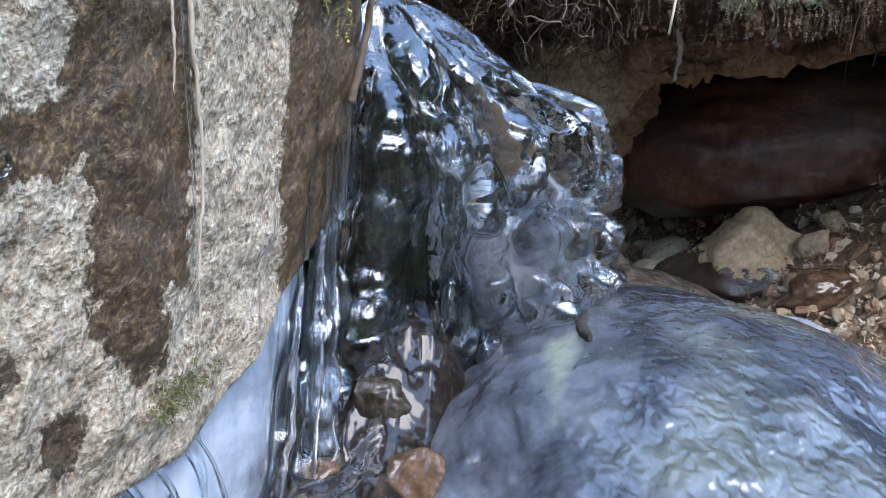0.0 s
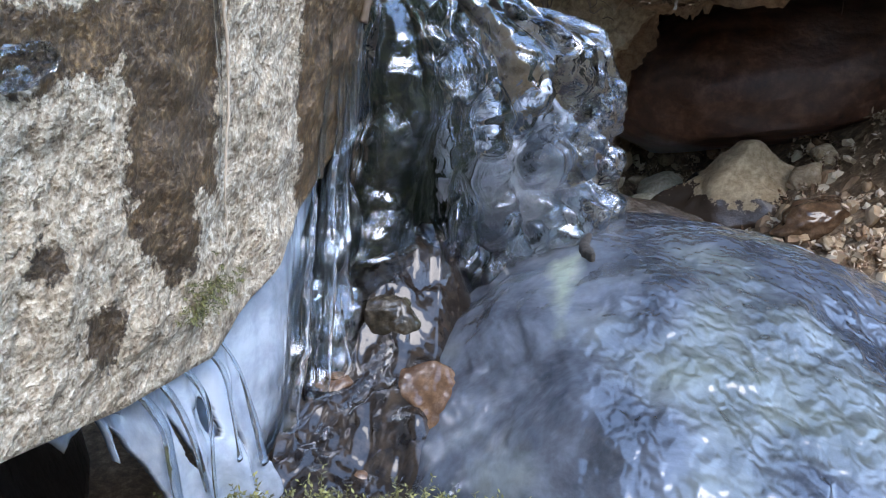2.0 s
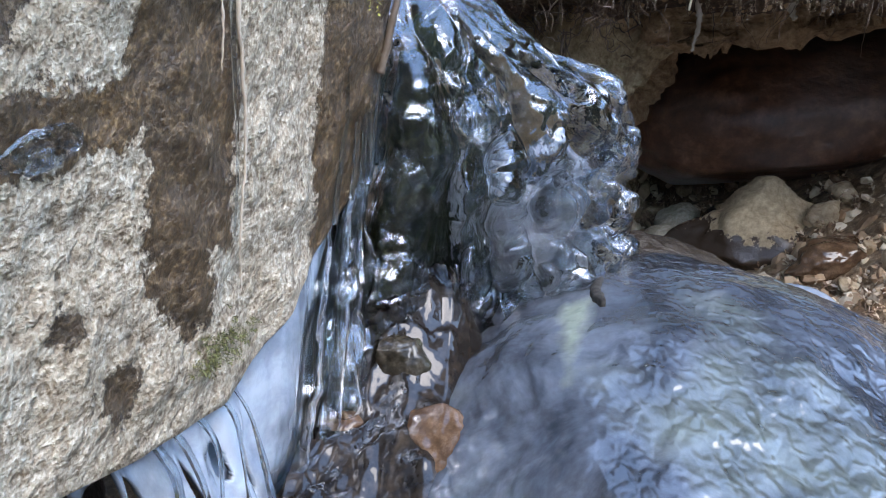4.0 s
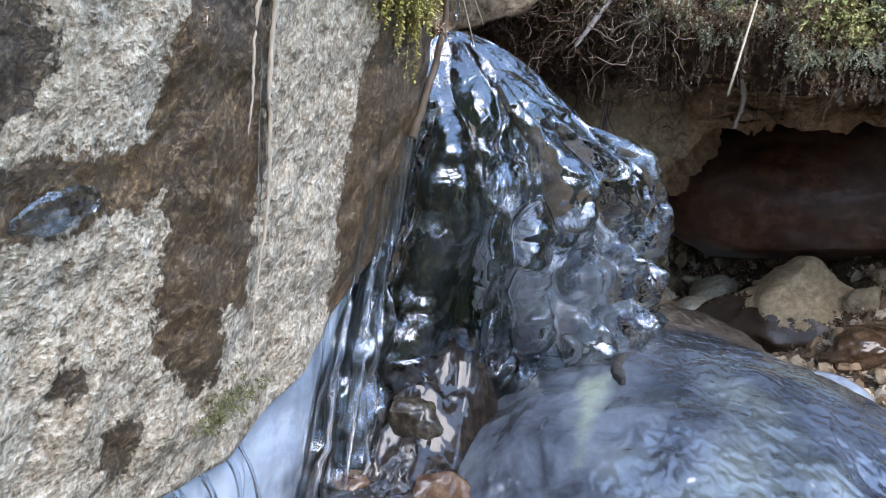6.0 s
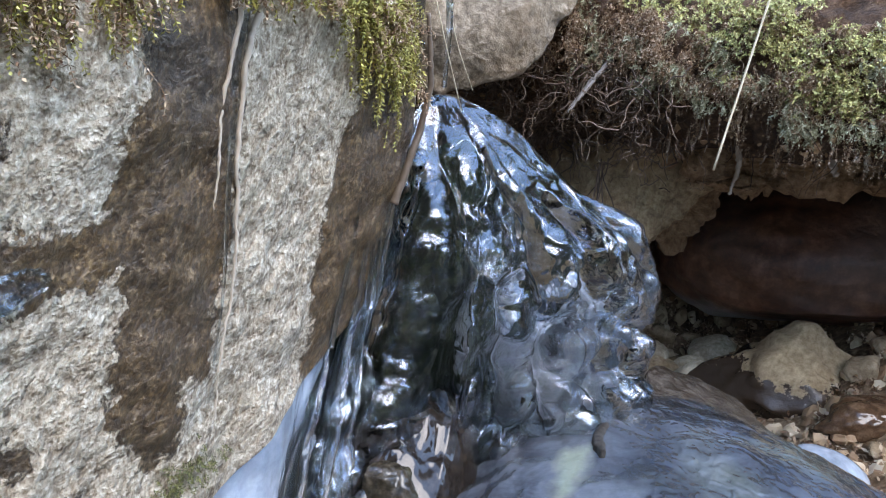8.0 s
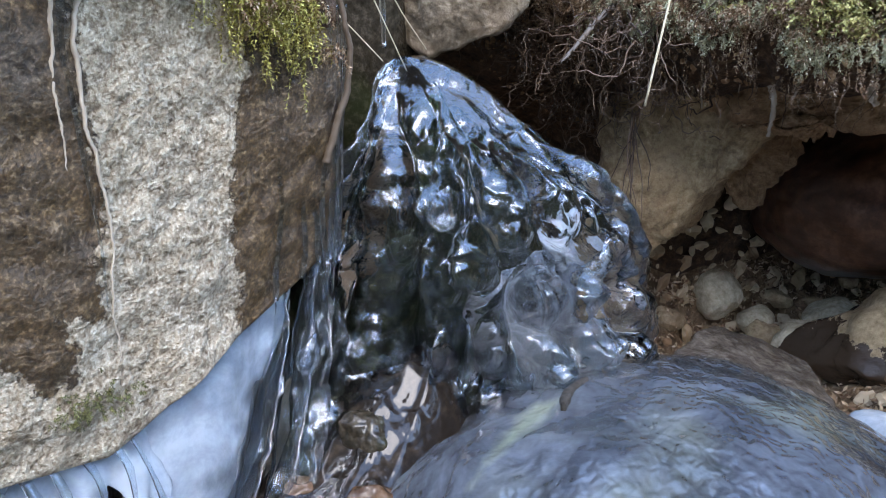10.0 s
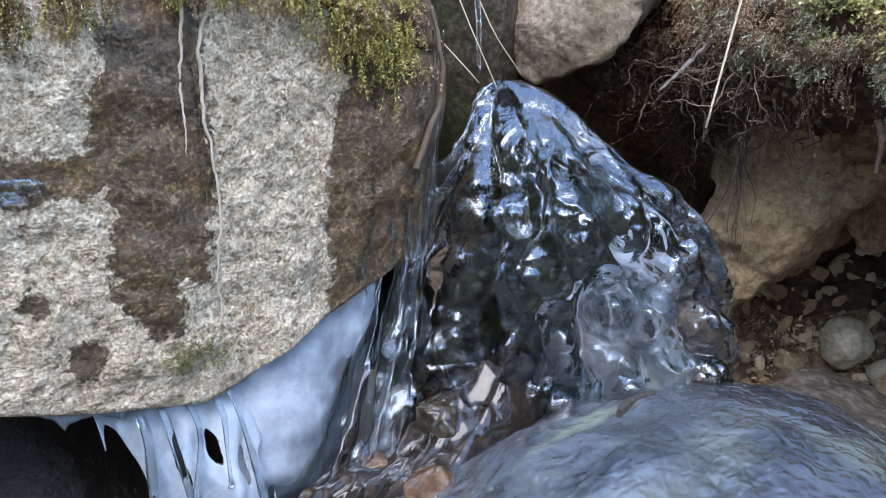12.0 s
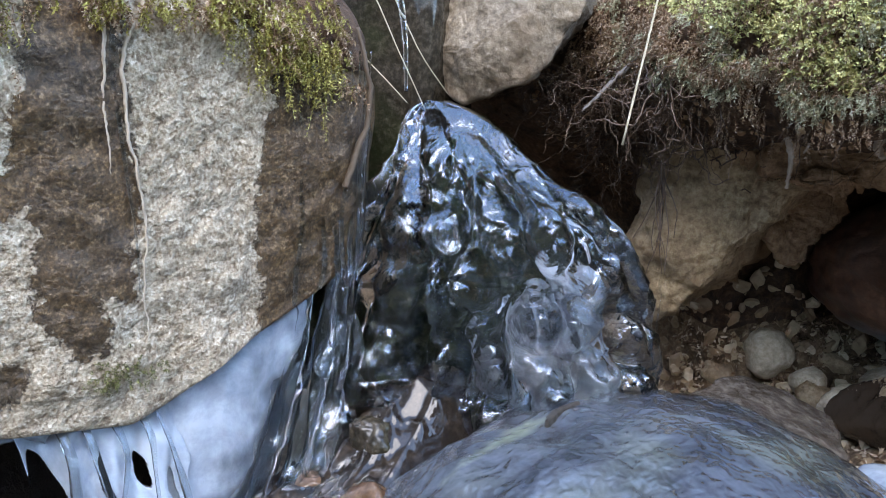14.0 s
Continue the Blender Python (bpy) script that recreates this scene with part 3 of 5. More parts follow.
def ice_columns(mound):
    """Frozen runs that stand side by side between the white sheet and the mound's left ridge."""
    runs = [((-0.1, 0.552, 0.19), (-0.111, 0.552, 0.13), (-0.117, 0.53, 0.065), (-0.122, 0.495, -0.02), 0.01),
            ((-0.085, 0.578, 0.215), (-0.097, 0.575, 0.14), (-0.104, 0.556, 0.06), (-0.104, 0.52, -0.02), 0.010),
            ((-0.082, 0.594, 0.225), (-0.09, 0.59, 0.15), (-0.094, 0.575, 0.07), (-0.09, 0.545, 0.0), 0.011),
            ((-0.079, 0.604, 0.3), (-0.08, 0.603, 0.25), (-0.083, 0.6, 0.2), (-0.088, 0.597, 0.15), 0.005)]
    for k, (*pts, r) in enumerate(runs):
        line = spline(pts, 90)
        rows = []
        for q, p in enumerate(line):
            s = q / 89
            w = r * (0.45 + 0.75 * min(1.0, 1.6 * s)) * (1 + 0.22 * fbm((s * 7, k * 3.1, 0), 1, 2) + 0.07 * math.sin(24 * s + 9 * fbm((s * 4, k, 0), 1, 2) + 2 * k)) * (1 if s > 0.03 else 0.4)
            row = []
            for a in range(28):
                t = 2 * math.pi * a / 28
                e = w * (1 + 0.35 * noise.noise(Vector((1.2 * math.cos(t), 1.6 * math.sin(t), s * 6 + 4 * k))))
                row.append((p[0] + e * math.cos(t), p[1] + 1.15 * e * math.sin(t), p[2]))
            rows.append(row)
        v, f = sheet(rows, closed_u=True)
        f.append(tuple(reversed(range(28))))
        f.append(tuple(89 * 28 + a for a in range(28)))
        ob = new("ice_column", mesh_of("ice_column", v, f, M_SMOOTHICE))
        ob.parent = mound


M_CLOUDY = milky_ice("cloudy_ice", (0.11, 0.12, 0.14), (0.4, 0.42, 0.45), 0.8, (1, 1, 0.6), 0, 0.4, (0.2, 0.15, 0.12))
mound = ice_mound()
for c, r, turn, seed in (((0.06, 0.712, 0.115), (0.045, 0.026, 0.075), (0, 8, 10), 301), ((0.105, 0.74, 0.09), (0.03, 0.03, 0.055), (0, -10, 30), 302), ((0.088, 0.722, 0.165), (0.032, 0.02, 0.055), (0, -6, 24), 305)):
    part("ice_core", rock_bm(c, r, turn, seed, 0.25, 7, 5, 0.04), M_CLOUDY, mound, "cloudy white core inside the clear ice")
ice_lobes(mound)
ice_columns(mound)
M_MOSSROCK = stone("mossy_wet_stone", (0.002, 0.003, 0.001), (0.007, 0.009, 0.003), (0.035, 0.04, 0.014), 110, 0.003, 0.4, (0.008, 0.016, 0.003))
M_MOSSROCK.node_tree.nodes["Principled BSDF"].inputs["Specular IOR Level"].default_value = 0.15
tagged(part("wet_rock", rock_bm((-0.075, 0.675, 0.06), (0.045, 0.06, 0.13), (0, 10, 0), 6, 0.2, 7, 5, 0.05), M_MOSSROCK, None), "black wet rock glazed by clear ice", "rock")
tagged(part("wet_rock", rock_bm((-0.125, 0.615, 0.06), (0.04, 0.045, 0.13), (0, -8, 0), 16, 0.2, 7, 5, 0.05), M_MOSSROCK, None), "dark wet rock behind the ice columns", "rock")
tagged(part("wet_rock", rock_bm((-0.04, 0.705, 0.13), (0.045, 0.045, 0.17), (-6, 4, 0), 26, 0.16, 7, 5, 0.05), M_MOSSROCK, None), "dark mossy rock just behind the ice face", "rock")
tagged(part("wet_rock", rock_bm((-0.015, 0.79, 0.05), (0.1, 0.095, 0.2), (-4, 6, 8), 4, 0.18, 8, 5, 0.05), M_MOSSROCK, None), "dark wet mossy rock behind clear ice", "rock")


# ---- ice-covered dome ----
def ice_dome():
    c, r = Vector((0.2, 0.6, -0.16)), Vector((0.36, 0.4, 0.25))
    rows = []
    for j in range(230):
        e = radians(-12 + 102 * j / 229)
        row = []
        for i in range(300):
            w = 2 * math.pi * i / 300
            p = Vector((math.cos(w) * math.cos(e), math.sin(w) * math.cos(e), math.sin(e)))
            p = Vector((c.x + (r.x if p.x > 0 else 0.28) * p.x, c.y + r.y * p.y, c.z + r.z * p.z))
            n = Vector((math.cos(w), math.sin(w), 0.6)).normalized()
            p += n * (0.018 * fbm(p, 7, 3, 6.0) + 0.002 * fbm((p.x * 1.5, p.y * 0.7, p.z * 0.7), 45, 3, 2.0))
            row.append(tuple(p))
        rows.append(row)
    v, f = sheet(rows, closed_u=True)
    me = mesh_of("ice_dome", v, f, M_DOME)
    vein = [(0.085, 0.64), (0.082, 0.56), (0.084, 0.5), (0.092, 0.495), (0.1, 0.53), (0.113, 0.58), (0.126, 0.64)]
    me.attributes.new("vein", "FLOAT", "POINT").data.foreach_set("value", [seg_dist((x, y), vein) for x, y, z in v])
    ripple = [max(0.3, min(1.0, (x - 0.09 + 0.5 * (0.6 - y) * 0.3 + 0.05 * noise.noise(Vector((x, y, z)) * 12)) / 0.08)) for x, y, z in v]
    me.attributes.new("ripple", "FLOAT", "POINT").data.foreach_set("value", ripple)
    return tagged(new("ice_dome", me), "rounded boulder under a coat of grey milky ice", "ice")


def dome_z(x, y):
    dx = (x - 0.2) / (0.36 if x > 0.2 else 0.28)
    return -0.16 + 0.25 * math.sqrt(max(0.0, 1 - dx * dx - ((y - 0.6) / 0.4) ** 2))


dome = ice_dome()


def ridge(name, line, width, height, material, label, seed):
    """A low frozen ridge lying on the dome."""
    pts = spline(line, 60)
    rows = []
    for k, (x, y) in enumerate(pts):
        s = k / 59
        w = width * (0.25 + math.sin(math.pi * min(1, 0.15 + s * 0.8)) ** 0.7) * (1 + 0.25 * fbm((s * 6, seed, 0), 1, 2))
        row = []
        for i in range(16):
            a = math.pi * i / 15
            xx = x - w * math.cos(a)
            row.append((xx, y, dome_z(xx, y) + 0.002 + height * math.sin(a) * (1 + 0.4 * fbm((xx, y, seed), 60, 2))))
        row += [(row[-1][0], y, row[-1][2] - 0.02), (row[0][0], y, row[0][2] - 0.02)]
        rows.append(row)
    v, f = sheet(rows, closed_u=True)
    n = len(rows[0])
    f.append(tuple(reversed(range(n))))
    f.append(tuple(59 * n + i for i in range(n)))
    ob = new(name, mesh_of(name, v, f, material))
    ob.parent = dome
    return tagged(ob, label)


ridge("bark_chip", [(0.128, 0.668), (0.121, 0.64), (0.125, 0.612)], 0.004, 0.003, M_CHIP, "dark splinter frozen into the ice", 5.0)


# ---- white ice sheet under the boulder ----
def white_sheet():
    rows = []
    for j in range(90):
        v = j / 89
        top = spline([(-0.151, 0.395, 0.11), (-0.148, 0.405, 0.11), (-0.143, 0.42, 0.115), (-0.125, 0.46, 0.14), (-0.112, 0.51, 0.17), (-0.112, 0.545, 0.184), (-0.108, 0.575, 0.198)], 90)[j]
        low = spline([(-0.142, 0.425, -0.03), (-0.138, 0.445, -0.03), (-0.13, 0.465, -0.02), (-0.122, 0.485, 0.0), (-0.122, 0.505, 0.034), (-0.119, 0.524, 0.074), (-0.112, 0.561, 0.12)], 90)[j]
        row = []
        for k in range(80):
            s = k / 79
            p = Vector(top) * (1 - s) + Vector(low) * s
            p += Vector((0.8, -0.6, 0.1)) * (0.006 * math.sin(math.pi * s) + 0.003 * fbm((p.x * 2, p.y * 2, p.z * 0.6), 22, 3, 3.0))
            row.append(tuple(p))
        edge = row[-1]
        row += [(edge[0] + 0.005 * q / 6, edge[1] + 0.022 * q / 6, edge[2] - 0.003 * q / 6) for q in range(1, 7)]
        row += [(x - 0.05, y + 0.02, z) for x, y, z in (row[-1], row[0])]
        rows.append(row)
    v, f = sheet(rows, closed_u=True)
    me = mesh_of("ice_sheet", v, f, M_WHITE)
    thin = [max(0.0, min(1.0, 3.2 * (k / 79 - 0.66) + 0.9 * noise.noise(Vector(rows[j][min(k, 79)]) * 40))) if k < 80 else 1.0 if k < 86 else 0.0 for j in range(90) for k in range(88)]
    me.attributes.new("thin", "FLOAT", "POINT").data.foreach_set("value", thin)
    return tagged(new("ice_sheet", me), "smooth white frozen sheet below the boulder", "ice")


white_sheet()


# ---- stones in the stream ----
def stone_thing(name, bm, material, label, category="stone", group=""):
    return tagged(part(name, bm, material, None), label, category, group)


stone_thing("stream_stone", rock_bm((-0.053, 0.588, 0.022), (0.032, 0.03, 0.037), (8, 0, 20), 11, 0.18, 7, 5, 0.04), M_WETSTONE, "wet dark stone with frost and moss under thin ice")
stone_thing("stream_stone", rock_bm((-0.01, 0.527, -0.012), (0.043, 0.05, 0.034), (10, 0, 10), 12, 0.2, 10, 5), M_BROWNSTONE, "smooth reddish brown stone under shallow ice")
for k, (x, y, z, r) in enumerate([(-0.085, 0.47, -0.03, 0.022), (-0.06, 0.455, -0.035, 0.018), (-0.035, 0.44, -0.04, 0.02), (-0.1, 0.44, -0.04, 0.016), (-0.075, 0.51, -0.02, 0.02), (-0.09, 0.535, 0.0, 0.018)]):
    stone_thing("stream_pebble", rock_bm((x, y, z - 0.01), (r, r * 0.9, r * 0.7), (0, 0, 40 * k), 30 + k, 0.15, 6, 4), M_BROWNSTONE if k % 2 else M_WETSTONE,
                "small wet pebble in the shallow stream", "pebble", "pebbles in the stream")


def bed_z(x, y):
    """The stones' top at the mound's foot."""
    z = float(np.interp(y, (0.38, 0.46, 0.5, 0.56, 0.6, 0.63, 0.66, 0.7), (-0.06, -0.035, -0.022, 0.0, 0.034, 0.066, 0.082, 0.085)))
    return z + 0.005 * fbm((x, y, 0), 22, 2, 4.0) + 0.0006 * fbm((x, y, 0), 120, 3, 6.0)


def ice_apron():
    """Thin lumpy clear ice over the stones at the mound's foot."""
    rows = []
    nx, ny = 150, 170
    for j in range(ny):
        y = 0.405 + 0.26 * j / (ny - 1)
        row = []
        for i in range(nx):
            x = -0.125 + 0.19 * i / (nx - 1)
            q = Vector((x + 0.006 * noise.noise(Vector((x * 50, y * 50, 1))), y + 0.01 * noise.noise(Vector((x * 40, y * 40, 4))), 0))
            fold = 1 - 2 * abs(noise.noise(Vector((q.x * 44, q.y * 30, 7.0))))
            z = bed_z(x, y) + 0.008 + 0.009 * fbm((x, y * 0.8, 0), 30, 2, 14.0) + 0.002 * fold * abs(fold)
            z -= 0.16 * max(0.0, (x + 0.008) / 0.06) ** 1.4
            z += 0.018 * math.exp(-(((x + 0.053) / 0.037) ** 2 + ((y - 0.585) / 0.037) ** 2) ** 1.8)
            z += 0.01 * math.exp(-(((x + 0.012) / 0.05) ** 2 + ((y - 0.522) / 0.055) ** 2) ** 1.8) + 0.0009 * fbm((x, y, 0), 90, 1, 6.0)
            row.append((x, y, z))
        rows.append(row)
    n = len(rows)
    v, f = sheet(rows)
    base = len(v)
    rim = [i for i in range(nx)] + [j * nx + nx - 1 for j in range(1, n)] + [(n - 1) * nx + i for i in range(nx - 2, -1, -1)] + [j * nx for j in range(n - 2, 0, -1)]
    for i in rim:
        v.append((v[i][0], v[i][1], -0.1))
    m = len(rim)
    for k in range(m):
        q = (k + 1) % m
        f.append((rim[k], base + k, base + q, rim[q]))
    f.append(tuple(base + k for k in reversed(range(m))))
    return tagged(new("ice_apron", mesh_of("ice_apron", v, f, M_BED)), "clear ice glazing the dark wet stream stones", "ice")


ice_apron()

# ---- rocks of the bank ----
# Dark plug added to close the open gap, standing for the shade in it.
stone_thing("crevice_plug", rock_bm((-0.2, 0.81, 0.4), (0.13, 0.08, 0.26), (0, 6, 0), 93, 0.15, 5, 4), M_WETSTONE, "dark filler plugging the shaded crevice above the ice", "rock")
# Added mass fills the empty hollow; its black colour stands for the shade.
stone_thing("hollow_shade_filler", rock_bm((-0.42, 0.28, -0.03), (0.2, 0.4, 0.2), (0, 0, 10), 91, 0.1, 4, 4), M_BLACK, "black filler mass for the deep shade under the boulder", "rock")
stone_thing("slab_stone", hull_bm([(-0.188, 0.80, 0.41), (-0.135, 0.795, 0.365), (-0.078, 0.787, 0.342), (0.0, 0.80, 0.368), (-0.06, 0.77, 0.40), (0.0, 0.785, 0.44), (0.047, 0.83, 0.436), (0.05, 0.86, 0.54), (-0.13, 0.84, 0.56),
                                   (-0.19, 1.05, 0.44), (-0.09, 1.05, 0.4), (-0.02, 1.05, 0.47), (-0.02, 1.05, 0.58), (-0.16, 1.05, 0.6)], 3, 0.005, 5, 0.007, 18), M_SLAB,
            "grey angular slab of stone above the ice")
stone_thing("bank_rock", hull_bm([(0.045, 1.03, 0.27), (0.11, 0.985, 0.32), (0.26, 1.02, 0.35), (0.25, 1.04, 0.26), (0.16, 1.02, 0.14), (0.085, 1.0, 0.045), (0.05, 1.0, 0.06), (0.03, 1.04, 0.13),
                                  (0.03, 1.35, 0.25), (0.22, 1.35, 0.3), (0.15, 1.35, 0.1)], 5, 0.012, 5, 0.017, 13), M_TAN, "tan earthy rock under the bank", "rock")
stone_thing("hollow_roof", hull_bm([(0.2, 0.98, 0.27), (0.28, 0.98, 0.255), (0.34, 0.97, 0.285), (0.45, 0.95, 0.32), (0.8, 0.9, 0.34), (0.8, 0.9, 0.45), (0.2, 0.97, 0.4),
                                  (0.2, 1.4, 0.3), (0.8, 1.4, 0.36), (0.5, 1.4, 0.45)], 8, 0.015, 5, 0.02, 16), M_EARTH, "brown packed earth roofing a dark hollow", "earth")
stone_thing("cave_boulder", rock_bm((0.54, 1.33, 0.125), (0.34, 0.2, 0.15), (0, -6, 0), 21, 0.08, 3, 6), M_CAVE, "dark reddish boulder glazed with ice in a hollow", "boulder")
stone_thing("earth_drape", hull_bm([(0.19, 1.08, 0.3), (0.285, 1.12, 0.29), (0.26, 1.13, 0.17), (0.22, 1.12, 0.12), (0.185, 1.11, 0.16), (0.2, 1.25, 0.25), (0.25, 1.25, 0.2)], 9, 0.008, 5, 0.014, 26), M_EARTH,
            "hanging drape of dried brown earth", "earth")
stone_thing("flat_stone", hull_bm([(0.17, 0.83, 0.035), (0.26, 0.83, 0.03), (0.34, 0.87, 0.0), (0.31, 0.97, 0.0), (0.2, 0.97, 0.03), (0.17, 0.85, -0.1), (0.34, 0.88, -0.1), (0.25, 0.97, -0.1)], 14, 0.01, 3, 0.005, 20), M_GREYWET,
            "flat brown wet stone behind the ice")


def earth_fringe():
    """Ragged crust of dried earth along the hollow's upper edge."""
    rows = []
    for i in range(240):
        x = 0.15 + 0.4 * i / 239
        top = float(np.interp(x, (0.15, 0.2, 0.28, 0.34, 0.45, 0.56), (0.3, 0.285, 0.275, 0.3, 0.33, 0.34)))
        y = float(np.interp(x, (0.15, 0.28, 0.56), (1.0, 0.985, 0.94)))
        tooth = 0.5 + 0.5 * noise.noise(Vector((x * 26, 2.0, 0))) + 0.35 * noise.noise(Vector((x * 90, 5.0, 0))) + 0.15 * noise.noise(Vector((x * 260, 5.0, 0)))
        low = top - 0.012 - 0.042 * max(0.0, tooth)
        front = [(x, y + 0.008 * fbm((x, 0, k), 20, 2) + 0.004 * k, top + (low - top) * k / 9) for k in range(10)]
        back = [(x, py + 0.012 - 0.0011 * k, pz) for k, (x, py, pz) in enumerate(front)]
        rows.append(front + back[::-1])
    v, f = sheet(rows, closed_u=True)
    n = len(rows[0])
    f.append(tuple(reversed(range(n))))
    f.append(tuple(239 * n + i for i in range(n)))
    return tagged(new("earth_crust", mesh_of("earth_crust", v, f, M_EARTH)), "ragged crust of dried brown earth over a hollow", "earth")


earth_fringe()


# ---- earth bank with its overhang ----
def lip_y(x):
    return float(np.interp(x, (-1.2, -0.3, 0.0, 0.08, 0.27, 0.45, 1.2), (1.0, 1.0, 0.93, 0.89, 0.8, 0.76, 0.7)))


LINES = {}


def bank_line(x):
    x = round(x, 3)
    if x not in LINES:
        LINES[x] = bank_profile(x)
    return LINES[x]


def bank_profile(x):
    l = lip_y(x) + 0.02 * noise.noise(Vector((x * 14, 3.0, 0)))
    drop = 0.022 * noise.noise(Vector((x * 11, 8.0, 0)))
    u = float(np.interp(x, (0.12, 0.3), (0.02, 0.35)))
    rise = 0.65 * min(0.5, max(0.0, x - 0.3)) * float(np.interp(x, (0.9, 1.6), (1.0, 0.2)))
    return spline([(3.3, 0.86), (l + 0.6, 0.62), (l + 0.2, 0.52), (l + 0.03, 0.455), (l - 0.004, 0.405), (l + 0.012, 0.365 + drop), (l + 0.04, 0.335 + drop), (l + 0.08 + 0.3 * u, 0.305 + 0.5 * drop),
                   (l + 0.16 + u, 0.28), (l + 0.26 + u, 0.2), (l + 0.3 + u, 0.05), (l + 0.3 + 0.8 * u, -0.105 + rise), (l + 0.2, -0.125 + rise), (l + 0.05, -0.135 + 0.7 * rise), (0.35, -0.17)], 190)


def bank_point(x, k):
    y, z = bank_line(x)[k]
    p = Vector((x, y, z))
    n = 0.03 * fbm(p, 13, 4, 3.0) + 0.014 * fbm(p, 50, 3, 8.0) + (0.02 * noise.noise(p * 7.0) if z > 0.2 else 0.0)
    if z < -0.02:
        n *= 0.5
    return Vector((x + 0.6 * n, y - n, z + 0.8 * n))


def bank():
    xs = [-9.0, -7.0, -5.5, -4.4, -3.5, -2.8, -2.3, -1.9, -1.6, -1.4] + [-1.2 + 0.05 * i for i in range(20)] + [-0.22 + 0.008 * i for i in range(128)] + [0.85 + 0.05 * i for i in range(8)] + [1.4, 1.6, 1.9, 2.3, 2.8, 3.5, 4.4, 5.5, 7.0, 9.0]
    rows = [[tuple(bank_point(x, k)) for k in range(190)] for x in xs]
    v, f = sheet(rows)
    me = mesh_of("earth_bank", v, f, M_SOIL)
    me.materials.append(M_SAND)
    me.polygons.foreach_set("material_index", [1 if i % 189 > 138 else 0 for i in range(len(f))])
    return tagged(new("earth_bank", me), "overhanging bank of dark root-bound earth", "bank", kind="structure")


bank()

# ---- stones and gravel on the hollow's floor ----
for name, mat, c, r, seed, label in [
        ("pebble", M_PALEPEBBLE, (0.178, 1.255, -0.045), (0.042, 0.036, 0.04), 41, "pale rounded stone lying on gravel"),
        ("pebble", M_PALEPEBBLE, (0.34, 1.3, -0.08), (0.042, 0.04, 0.04), 42, "tan pebble below the dark boulder"),
        ("pebble", M_PALEPEBBLE, (0.3, 1.235, -0.095), (0.034, 0.03, 0.033), 43, "pale wedge-shaped pebble on gravel"),
        ("pebble", M_PEBBLE, (0.255, 1.24, -0.09), (0.03, 0.03, 0.024), 44, "small grey pebble on gravel"),
        ("pebble", M_PEBBLE, (0.225, 1.16, -0.095), (0.035, 0.03, 0.02), 45, "flat tan pebble on gravel"),
        ("pebble", M_PEBBLE, (0.27, 1.13, -0.1), (0.03, 0.026, 0.024), 46, "tan pebble on gravel"),
        ("pebble", M_PEBBLE, (0.12, 1.2, -0.07), (0.026, 0.024, 0.02), 47, "small tan pebble on gravel"),
        ("pebble", M_PALEPEBBLE, (0.237, 1.262, -0.08), (0.032, 0.026, 0.024), 52, "pale smooth pebble lying on gravel"),
        ("pebble", M_PALEPEBBLE, (0.297, 1.18, -0.075), (0.038, 0.03, 0.03), 53, "pale tan pebble lying on gravel"),
        ("wet_stone", M_WETPATCH, (0.4, 1.12, -0.035), (0.12, 0.08, 0.085), 48, "tan stone with a dark wet patch"),
        ("wet_stone", M_BROWNSTONE, (0.47, 0.98, -0.01), (0.065, 0.04, 0.03), 49, "flat wet reddish stone with ice glints"),
        ("wet_stone", M_PEBBLE, (0.57, 0.95, -0.01), (0.06, 0.06, 0.035), 50, "tan angular stone at the stream's edge")]:
    stone_thing(name, rock_bm(c, r, (seed * 7 % 40 - 20, seed * 5 % 30 - 15, seed * 37), seed, 0.12 if name == "pebble" else 0.22, 4 if name == "pebble" else 10, 5, 0.025), mat, label, "stone")
strew = random.Random(17)
for k in range(34):
    x = strew.uniform(0.2, 0.72)
    p = bank_point(x, strew.randint(140, 168))
    r = strew.uniform(0.011, 0.026)
    stone_thing("pebble", rock_bm((p.x, p.y, p.z + 0.25 * r), (r * strew.uniform(0.8, 1.4), r, r * strew.uniform(0.5, 0.9)), (strew.uniform(-30, 30), strew.uniform(-30, 30), strew.uniform(0, 180)), 200 + k, 0.25, 8, 3),
                strew.choice((M_PEBBLE, M_PEBBLE, M_TAN, M_BROWNSTONE)), strew.choice(("small tan angular stone on loose gravel",)), "stone", "small stones in the hollow")
stone_thing("ice_lump", rock_bm((0.39, 0.84, -0.012), (0.042, 0.03, 0.018), (0, 12, -15), 51, 0.06, 1, 4), M_WHITE, "smooth lump of white ice between stones", "ice")


def gravel(name, spots, label, seed, material):
    rng = random.Random(seed)
    shapes = []
    for k in range(6):
        bm = rock_bm((0, 0, 0), (1, 0.8, 0.55), (0, 0, 0), 60 + k, 0.5, 9, 2)
        bm.verts.ensure_lookup_table()
        shapes.append(([v.co.copy() for v in bm.verts], [[w.index for w in f.verts] for f in bm.faces]))
        bm.free()
    verts, faces = [], []
    for p, r in spots(rng):
        vs, fs = rng.choice(shapes)
        rot = Euler((rng.uniform(0, 6), rng.uniform(0, 6), rng.uniform(0, 6))).to_matrix()
        base = len(verts)
        verts += [tuple(rot @ v * r + p) for v in vs]
        faces += [[base + i for i in f] for f in fs]
    return tagged(new(name, mesh_of(name, verts, faces, material, False)), label, "gravel", kind="stuff")


